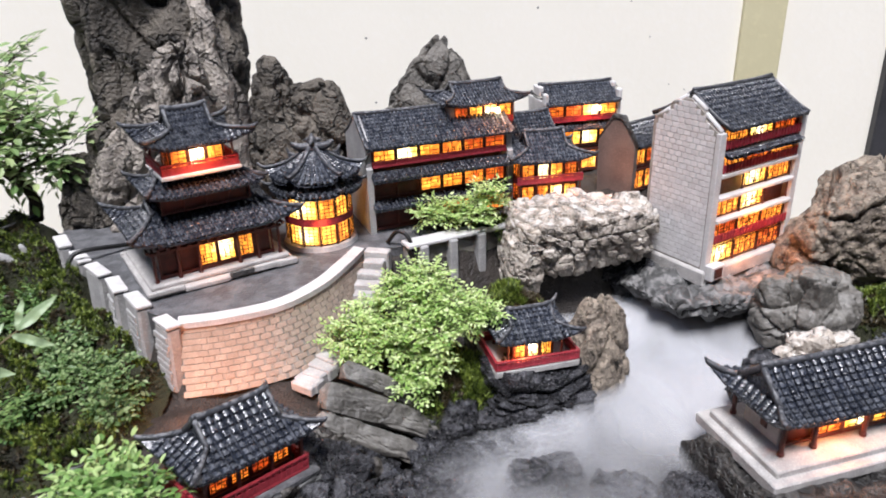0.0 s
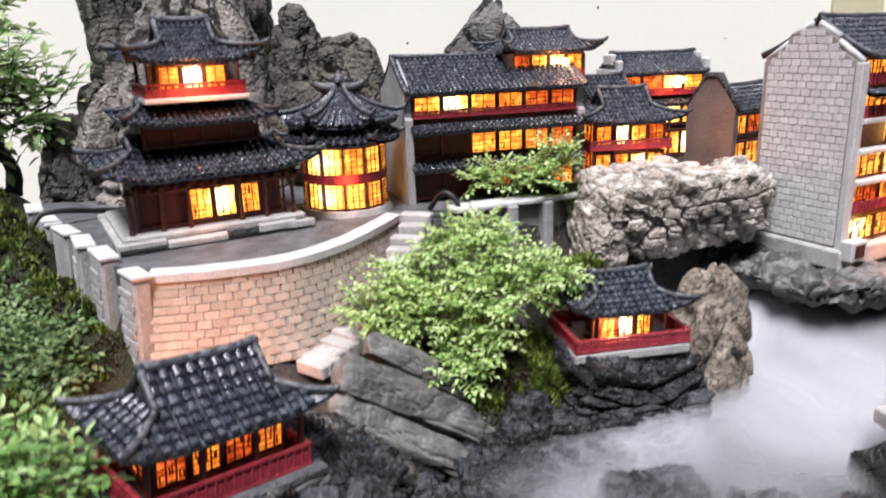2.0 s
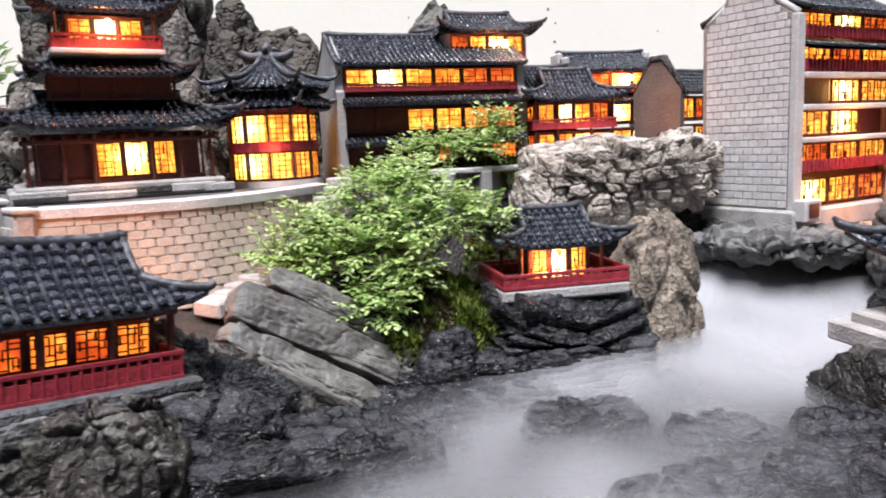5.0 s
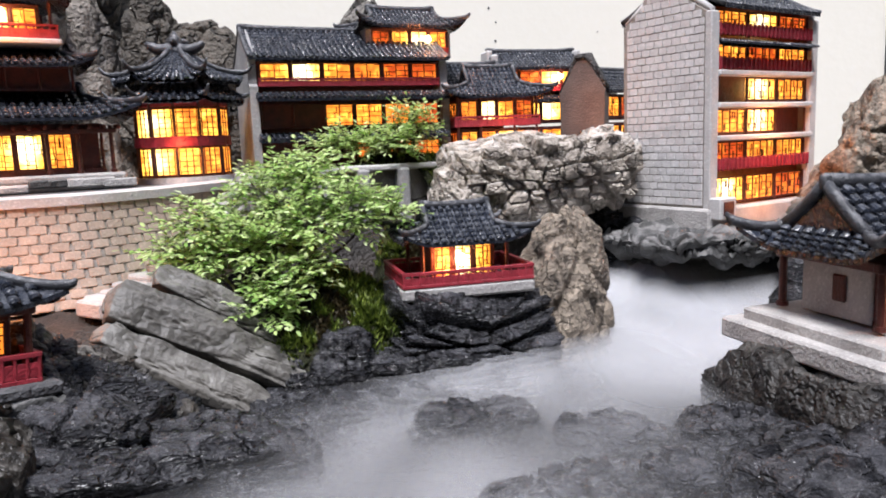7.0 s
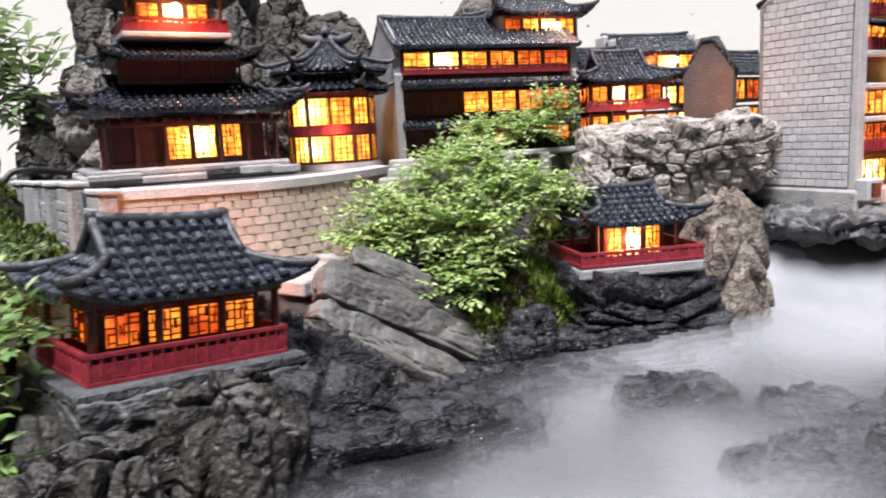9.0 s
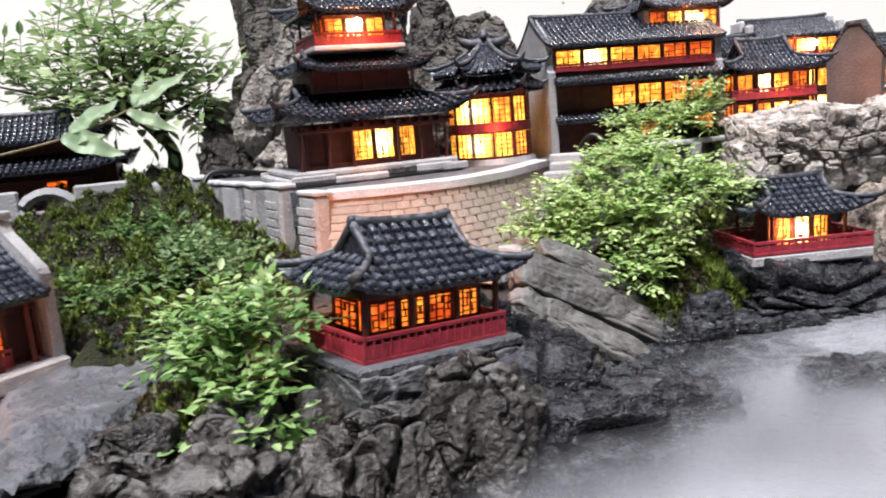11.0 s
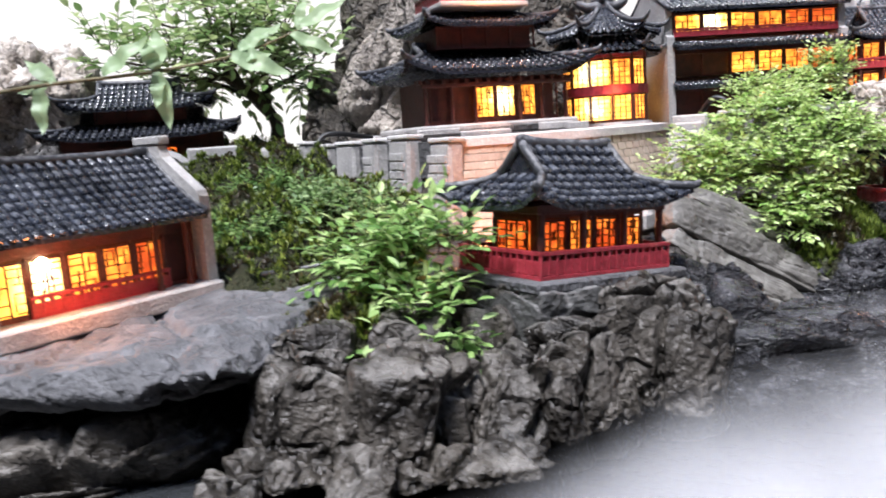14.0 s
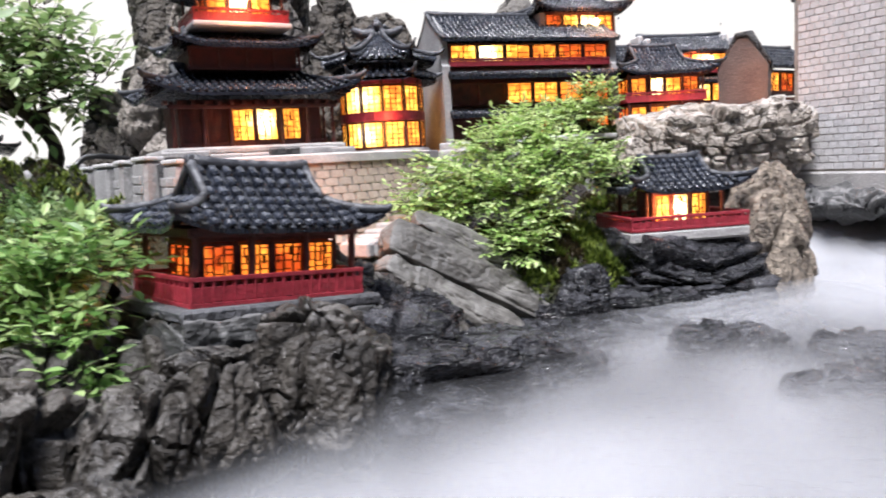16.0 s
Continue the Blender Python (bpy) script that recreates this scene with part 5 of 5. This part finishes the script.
b.box(0, 0, .006, .026, .014, .022, .0015)
part("case", b, WHITE, ac)
b = Build()
b.box(0, -.007, .006, .016, .002, .014, .0006)
part("grille", b, WOOD, ac, "dark red grille")

# ---- front pavilion ----
fp = thing("waterside_pavilion", pose(-.1865, .5607, .068, -.5, 5, 50), "open pavilion with dark tiled roof and red railing on a rock", "pavilion")
b = Build()
b.box(0, 0, .004, .132, .094, .007, .0015)
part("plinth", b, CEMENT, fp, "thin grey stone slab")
storey(fp, .09, .048, .007, .049, [GLOW_DIM, GLOW_MID, GLOW_DIM, GLOW_MID], 51, side_glow=GLOW_DIM, cells=3, sill=.36, head=.2)
posts(fp, [-.052, -.018, .018, .052], [-.034, .034], .007, .050, .0023)
railing(fp, .112, .076, .0075, .0165, "flrb")
b = Build()
for y in (-.034, .034):
    b.box(0, y, .048, .112, .004, .006, .0008)
for x in (-.052, .052):
    b.box(x, 0, .048, .004, .072, .006, .0008)
part("beam", b, WOOD, fp)
Roof(.129, .087, .050, .036, .077, .55, .009, 1.1, .45).build(fp, 15, 7, ("front", "left"))

# ---- island pavilion ----
ip = thing("island_pavilion", pose(.108, .780, .080, 0, 0, 17), "small pavilion with dark tiled roof and red parapet on layered slate", "pavilion")
b = Build()
b.box(0, 0, .0, .106, .076, .010, .002)
part("plinth", b, STONE, ip)
storey(ip, .05, .036, .004, .036, [GLOW_DIM, GLOW_HOT, GLOW], 61, cells=2)
posts(ip, [-.034, .034], [-.026, .026], .004, .036, .0017)
railing(ip, .102, .072, .005, .012, "flrb")
bulb(ip, -.002, -.021, .022, .0045)
Roof(.094, .074, .037, .025, .054, .55, .009, .95).build(ip, 15, 7, ("front", "left"))

# ---- corner pavilion ----
cp = thing("corner_pavilion", pose(.421, .656, .066, 0, 0, 19), "large pavilion with dark tiled roof on a stepped pale plinth", "pavilion")
for sx, sy, z, h in ((.250, .126, .000, .013), (.232, .106, .0095, .009)):
    b = Build()
    b.box(0, -.002, z, sx, sy, h, .0015)
    part("plinth", b, STONE, cp, "pale stepped plinth")
storey(cp, .18, .05, .016, .052, [None, GLOW, GLOW_HOT, GLOW, GLOW_DIM], 71)
b = Build()
b.box(-.0915, 0, .033, .004, .05, .034, .0006)
panel = part("end_wall", b, STONE, cp, "pale stone end wall")
b = Build()
b.box(-.094, -.004, .034, .002, .01, .016, .003)
part("end_opening", b, WOOD, panel, "dark carved opening")
posts(cp, [-.098, -.06, 0, .06, .098], [-.036, .036], .016, .053, .0024)
b = Build()
for y in (-.036, .036):
    b.box(0, y, .051, .205, .005, .006, .0008)
b.box(-.098, 0, .051, .005, .08, .006, .0008)
part("beam", b, WOOD, cp)
Roof(.226, .098, .055, .038, .206, .4, .012, 1.25, .7).build(cp, 25, 9, ("front", "left"))

# ---- long house on the ledge ----
lh = thing("ledge_house", pose(-.496, .473, .070, 0, 0, 70.5), "long house with dark tiled roof, lit front and white gables", "house")
b = Build()
b.box(0, -.004, .004, .15, .112, .012, .0015)
part("plinth", b, STONE, lh)
b = Build()
b.box(0, .012, .036, .13, .07, .06, .001)
part("core", b, WOOD, lh)
storey(lh, .134, .076, .010, .054, [GLOW, GLOW_HOT, GLOW, GLOW_MID, GLOW_DIM, None], 81, cells=2, sill=.06, head=.25)
bulb(lh, -.036, -.041, .040, .0045)
posts(lh, [.035, .058], [-.046], .01, .056, .0018)
railing(lh, .09, .082, .010, .013, "f")
for sg in (-1, 1):
    b = Build()
    prof = [(-.052, -.004), (.052, -.004), (.052, .07), (.03, .094), (.012, .104), (-.012, .104), (-.016, .096), (-.05, .072), (-.052, .068)]
    b.add([(sg * .072 + o, y, z) for o in (-.004, .004) for y, z in prof],
          [tuple(range(9)), tuple(range(9, 18))] + [(i, (i + 1) % 9, (i + 1) % 9 + 9, i + 9) for i in range(9)])
    b.box(sg * .072, -.0, .108, .010, .03, .006, .001)
    part("gable_wall", b, PLASTER, lh, "pale plastered gable wall")
Roof(.136, .118, .056, .042, .136, 1, 0, 1.0).build(lh, 20, 9, ("front",))

# ---- gate house ----
gate = thing("gate_house", pose(-.775, .945, .108, 0, 0, 30), "two-tiered gate house with dark roofs behind a stone arch", "house")
b = Build()
b.box(0, .012, .056, .2, .09, .062, .001)
part("core", b, WOOD, gate)
storey(gate, .14, .08, .03, .075, [GLOW_DIM, None, None, GLOW_DIM, None], 91)
Roof(.23, .14, .085, .03, .15, .7, .012, 1.1).build(gate, 28, 6)
storey(gate, .11, .06, .105, .122, [None, None, None], 92)
Roof(.175, .105, .122, .034, .10, .6, .012, 1.1).build(gate, 24, 6)
b = Build()
b.box(0, 0, .01, .22, .12, .05, .003)
part("plinth", b, STONE, gate)
arch = thing("stone_arch", pose(-.695, .86, .108, 0, 0, 32), "grey stone arch wall with curled ends", "wall")
b = Build()
for sx in (-1, 1):
    b.box(sx * .06, 0, .028, .06, .012, .076, .002)
pts = [(.032 * math.cos(a), 0, .03 + .03 * math.sin(a)) for a in np.linspace(0, math.pi, 11)]
b.tube(pts, .008, 6)
part("arch_wall", b, PLASTER, arch)
for sx in (-1, 1):
    b = Build()
    b.tube(curve_points([(sx * .05, 0, .045), (sx * .085, 0, .05), (sx * .11, 0, .036), (sx * .125, 0, .045), (sx * .12, 0, .06)], 10), [.007] * 6 + [.0065, .006, .005, .004, .0025], 7)
    part("curled_end", b, PLASTER, arch, "curled grey end", True)

# ---- plants ----
plant("bonsai_tree", (-.63, 1.03, .165), "small leafy tree with a bent dark trunk beside the tall rock", "tree",
      ([(-.63, 1.03, .165), (-.625, 1.03, .20), (-.65, 1.03, .235), (-.69, 1.02, .27)],
       [(-.86, 1.0, .31), (-.81, 1.05, .36), (-.74, .99, .30), (-.73, 1.05, .38), (-.66, 1.0, .34), (-.65, 1.05, .39), (-.58, 1.0, .33), (-.56, 1.04, .28), (-.60, 1.0, .27), (-.78, 1.02, .27), (-.68, 1.0, .29)]),
      (.020, .0108), TREE_LEAF, 4, 24, .045, 3, .012, .012)
plant("island_shrub", (-.01, .79, .07), "bushy light green shrub with tiny leaves on the island", "shrub",
      ([(-.01, .79, .06), (-.005, .785, .09), (-.01, .78, .12)],
       [(-.116, .750, .116), (-.100, .752, .134), (-.084, .772, .150), (-.062, .745, .134), (-.050, .772, .164), (-.022, .750, .148), (-.012, .785, .172), (.018, .762, .160), (.042, .775, .154), (.058, .776, .138),
        (.000, .735, .134), (.028, .748, .140), (-.086, .742, .106), (-.066, .735, .114), (-.032, .730, .124), (-.006, .725, .106), (-.020, .716, .090), (-.012, .800, .182), (-.028, .713, .076), (-.104, .760, .100), (-.040, .80, .170)]),
      (.0064, .0034), LEAF, 7, 52, .018, 4, .0035, .008, flat=.5)
plant("wall_shrub", (.03, .985, .16), "small light green shrub above the retaining wall", "shrub",
      ([(.03, .985, .16), (.035, .985, .18), (.04, .985, .195)],
       [(-.025, .965, .19), (-.005, .97, .197), (.02, .965, .192), (.045, .97, .20), (.066, .98, .222), (.07, .985, .205), (.05, .965, .188)]),
      (.0062, .0034), LEAF, 9, 46, .015, 4, .003, .01, flat=.6)
plant("ledge_shrub", (-.30, .53, .07), "bright green shrub spilling over the rocks by the pavilion", "shrub",
      ([(-.30, .53, .065), (-.30, .53, .08), (-.295, .525, .1)],
       [(-.325, .515, .092), (-.30, .515, .102), (-.28, .52, .112), (-.268, .50, .10), (-.295, .495, .086), (-.27, .485, .078), (-.258, .468, .064), (-.252, .455, .048), (-.247, .505, .102)]),
      (.0105, .0052), BRIGHT_LEAF, 12, 26, .017, 3, .004, .012)
plant("bank_shrub", (-.41, .70, .1), "low green creeper in front of the parapet", "shrub",
      ([(-.41, .70, .09), (-.41, .69, .105), (-.405, .69, .115)],
       [(-.425, .70, .114), (-.40, .67, .110), (-.385, .69, .118), (-.37, .675, .108), (-.43, .73, .122), (-.335, .665, .104), (-.348, .64, .100), (-.332, .625, .098), (-.445, .70, .110), (-.36, .70, .112), (-.41, .655, .100), (-.45, .74, .120)]),
      (.0066, .0042), CREEPER_LEAF, 15, 40, .016, 3, .003, .010, flat=.6)
plant("bank_shrub", (-.52, .82, .12), "low green creeper on the mossy bank", "shrub",
      ([(-.52, .82, .11), (-.52, .81, .12), (-.515, .81, .13)],
       [(-.56, .81, .126), (-.52, .79, .124), (-.53, .83, .132), (-.49, .80, .124), (-.55, .77, .118)]),
      (.0066, .0042), DARK_LEAF, 16, 36, .016, 3, .003, .010, flat=.6)
plant("bank_shrub", (-.46, .62, .09), "low dark green creeper low on the mossy bank", "shrub",
      ([(-.46, .62, .08), (-.46, .615, .09), (-.455, .61, .098)],
       [(-.48, .62, .098), (-.45, .60, .096), (-.44, .635, .102), (-.50, .64, .102)]),
      (.0062, .0038), DARK_LEAF, 18, 30, .014, 3, .003, .010, flat=.6)

# broad-leaved branch in front of the bank
br = thing("broad_leaf_branch", pose(-.521, .488, .222) @ Matrix.Diagonal((.79, .79, .79, 1)), "thin branch with a few broad pale green leaves", "plant")
o = Vector((-.62, .6, .23))
SHIFT = Vector((.055, -.04, -.008))
stem = curve_points([(-.75, .52, .20), (-.63, .57, .222), (-.55, .63, .232), (-.50, .68, .245), (-.465, .72, .265)], 14)
b = Build()
b.tube([p + SHIFT - o for p in stem], [.0018 - .00006 * i for i in range(15)], 6)
b.tube([Vector(p) + SHIFT - o for p in ((-.66, .555, .218), (-.645, .55, .26), (-.64, .545, .31))], [.002, .0015, .001], 6)
part("stem", b, TWIG, br, smooth=True)
rnd = random.Random(5)


def broad_leaf(at, out, length, width):
    at, out = Vector(at) + SHIFT, Vector(out).normalized()
    a = out.cross(Vector((0.3, -0.9, 0.5))).normalized()
    nrm_ = a.cross(out)
    b = Build()
    def f(u, v):
        w = width / 2 * math.sin(math.pi * min(1, v ** 0.8 * 0.97 + 0.02)) ** 0.9
        s = 2 * u - 1
        return at + out * length * v + a * s * w + nrm_ * (-0.18 * length * v * v + 0.22 * w * abs(s) + .002 * math.sin(v * 14)) - o
    b.grid(f, 6, 10)
    part("leaf", b, BROAD_LEAF, br, smooth=True)


for at, out, ln, wd in (((-.505, .675, .243), (.9, .2, -.25), .055, .026), ((-.50, .68, .246), (.35, .6, .5), .06, .024), ((-.465, .72, .265), (.7, .5, .6), .06, .02), ((-.47, .715, .262), (.9, .1, -.35), .05, .018),
                        ((-.545, .635, .233), (.2, -.2, -1), .05, .024), ((-.545, .635, .234), (-.2, .3, .9), .04, .028), ((-.575, .61, .23), (.6, .1, .5), .05, .022), ((-.61, .585, .225), (.1, -.3, -.9), .04, .02),
                        ((-.60, .59, .227), (-.8, .2, .5), .05, .02), ((-.64, .545, .31), (.3, -.1, .9), .055, .03), ((-.642, .548, .295), (.9, .1, .2), .045, .016), ((-.645, .55, .27), (-.9, -.1, .2), .05, .022), ((-.66, .56, .218), (-.5, -.2, -.7), .045, .022), ((-.69, .545, .212), (.2, -.2, .8), .05, .024)):
    broad_leaf(at, out, ln * .9, wd * .62)
    broad_leaf(at, [c + rnd.uniform(-.6, .6) for c in out], ln * .6, wd * .45)

# ---- moss ----
moss_patch("bank_moss", lambda x, y: min((x + .75) * 4, (y - .53) * 5, (1.02 - y) * 4, (-.30 - x + (.70 - y) * 1.05) * 6 if y > .70 else (-.31 - x) * 6, 1),
           lambda x, y: .076 + .15 * max(0, y - .52) + .10 * max(0, y - .8) + .007 * min(max((y - .6) / .12, 0), 1) * min(max((-.40 - x) / .08, 0), 1), "dark green moss on the sloping bank", 34000, 3, (-.75, -.30, .52, 1.03), .0045)
moss_patch("island_moss", lambda x, y: 1 - math.hypot((x + .008) / .088, (y - .765) / .078), lambda x, y: .035 + .065 * max(0, 1 - math.hypot((x + .008) / .088, (y - .765) / .078)) ** .6,
           "dark green moss under the island shrub", 7000, 6, (-.10, .082, .685, .845), .006)
moss_patch("back_moss", lambda x, y: 1 - math.hypot((x - .085) / .055, (y - .875) / .045), lambda x, y: .09 + .03 * max(0, 1 - math.hypot((x - .085) / .055, (y - .875) / .045)) ** .6,
           "green moss cushion behind the small pavilion", 3000, 8, (.03, .14, .83, .92), .006)
moss_patch("wall_moss", lambda x, y: 1 - math.hypot((x - .045) / .07, (y - .99) / .03), lambda x, y: .163 + .02 * max(0, 1 - math.hypot((x - .045) / .07, (y - .99) / .03)),
           "moss round the shrub above the wall", 2000, 9, (-.025, .115, .965, 1.02), .005)
moss_patch("right_moss", lambda x, y: 1 - math.hypot((x - .60) / .08, (y - .89) / .06), lambda x, y: .075 + .04 * max(0, 1 - math.hypot((x - .60) / .08, (y - .89) / .06)),
           "green moss between the boulders", 2500, 10, (.52, .68, .83, .95), .006)
moss_patch("ledge_moss", lambda x, y: 1 - math.hypot((x + .31) / .05, (y - .475) / .035), lambda x, y: .055 + .02 * max(0, 1 - math.hypot((x + .31) / .05, (y - .475) / .035)),
           "moss at the foot of the shrub", 1500, 11, (-.36, -.26, .44, .51), .005)

# ---- cables ----
b = Build()
b.tube(curve_points([(-.30, 1.0, .17), (-.42, .93, .168), (-.47, .88, .178), (-.488, .865, .172), (-.49, .845, .14), (-.48, .83, .10)], 22), .0032, 7)
solid("cable", b, CABLE, "black cable over the parapet", "cable", smooth=True)
b = Build()
b.tube(curve_points([(-.62, 1.02, .175), (-.67, .98, .163), (-.72, .93, .155), (-.78, .9, .15)], 16), .0036, 7)
solid("cable", b, CABLE, "black cable along the mossy bank", "cable", smooth=True)
b = Build()
b.tube(curve_points([(-.43, .55, .075), (-.39, .55, .078), (-.35, .56, .082), (-.32, .585, .08)], 14), .003, 7)
solid("cable", b, CABLE, "black cable on the stone ledge", "cable", smooth=True)
b = Build()
b.tube(curve_points([(-.075, .93, .165), (-.06, .92, .185), (-.045, .915, .178), (-.035, .905, .15)], 12), .003, 7)
solid("cable", b, CABLE, "black cable beside the stair", "cable", smooth=True)

# ---- mist over the water ----
for i in range(6):
    b = Build()
    z0 = .008 + .0048 * i

    def sheet(u, v):
        x, y = -.35 + 1.15 * u, .22 + .9 * v
        far = min(max((y - .84) / .12, 0), 1) * min(max((x - .2) / .1, 0), 1)
        return (x, y, z0 + .034 * far + .005 * noise.noise(Vector((x * 7, y * 7, i * .35))))

    b.grid(sheet, 60, 50)
    ob = solid("mist", b, MIST, "drifting white mist over the water", "mist", "stuff", smooth=True)
    at = ob.data.attributes.new("thickness", "FLOAT", "POINT")
    vals = []
    for p in ob.data.vertices:
        x, y = p.co.x, p.co.y
        west = min(max((x - min(-.100 + (y - .5) * .6, .03)) / .10, 0.0), 1)
        back = min(max((y - .60 - .25 * max(0, .1 - x)) / .17, 0), 1)
        near = min(max((.54 - y) / .1, 0), 1) * min(max((.12 - x) / .1, 0), 1)
        e = west * (.42 + .3 * near + .66 * back * back * (3 - 2 * back))
        e *= 1 - .9 * min(max((x - .16) / .1, 0), 1) * min(max((.70 - y) / .09, 0), 1)
        rim = min((x + .35) / .08, (.8 - x) / .1, (1.12 - y) / .05, (y - .22) / .05, 1)
        vals.append(max(0, rim) * e * (1 - .1 * i))
    at.data.foreach_set("value", vals)

# ---- bulbs' light ----
for x, y, z, w in ((-.268, .821, .312, .12), (-.268, .798, .19, .018), (-.155, .895, .20, .03), (.09, 1.04, .315, .1), (.235, 1.225, .275, .08), (.10, .748, .102, .06),
                   (.45, .965, .20, .12), (.44, .955, .125, .06), (.53, .96, .15, .25), (-.252, .632, .112, .14), (-.190, .658, .112, .09), (.40, .60, .105, .10), (-.44, .42, .10, .06), (.17, 1.03, .2, .03), (.245, 1.07, .22, .06)):
    bulb_light(x, y, z, w, (1.0, .30, .08)).location = (x, y, z)

# ---- bricks ----
random.seed(17)
unit = Build()
unit.box(0, 0, 0, 1, 1, 1, .07)
WALL_BRICK = unit.mesh("brick", BRICK)
GABLE_BRICK_MESH = unit.mesh("brick", GABLE_BRICK)
ROWS, COLS = 11, 24
for r in range(ROWS):
    for c in range(COLS):
        s = (c + .5 + .5 * (r % 2)) / (COLS + .5)
        z = (r + .5) / ROWS
        if s > 1:
            continue
        p, n = wall_point(s, z)
        q = wall_point(min(s + .01, 1), z)[0] - wall_point(max(s - .01, 0), z)[0]
        t = q.normalized()
        up = (wall_point(s, min(z + .05, 1))[0] - wall_point(s, max(z - .05, 0))[0]).normalized()
        out = t.cross(up)
        ln = .285 / COLS
        piece("brick", WALL_BRICK, frame_matrix(p + out * random.uniform(.0001, .0005), t * ln * random.uniform(.95, .985), out * .0020, up * (H / ROWS) * random.uniform(.93, .97)), wall)
ROWS = 29
for r in range(ROWS):
    z = .018 + .206 * (r + .5) / ROWS
    n = 9
    room = (HD - .005) * min(1, max(0, 1 - (z - .189) / .044))
    for c in range(n + 1):
        y0 = max(-room, -room + (2 * HD - .008) / n * (c - (.5 if r % 2 else 0)))
        y1 = min(room, -room + (2 * HD - .008) / n * (c + 1 - (.5 if r % 2 else 0)))
        if y1 - y0 < .002:
            continue
        piece("brick", GABLE_BRICK_MESH, frame_matrix(Vector((-HX - .0052, (y0 + y1) / 2, z)), Vector((.0018 * random.uniform(.8, 1.2), 0, 0)), Vector((0, y1 - y0 - .0009, 0)), Vector((0, 0, .0064 * random.uniform(.96, 1.02)))), gables[0])
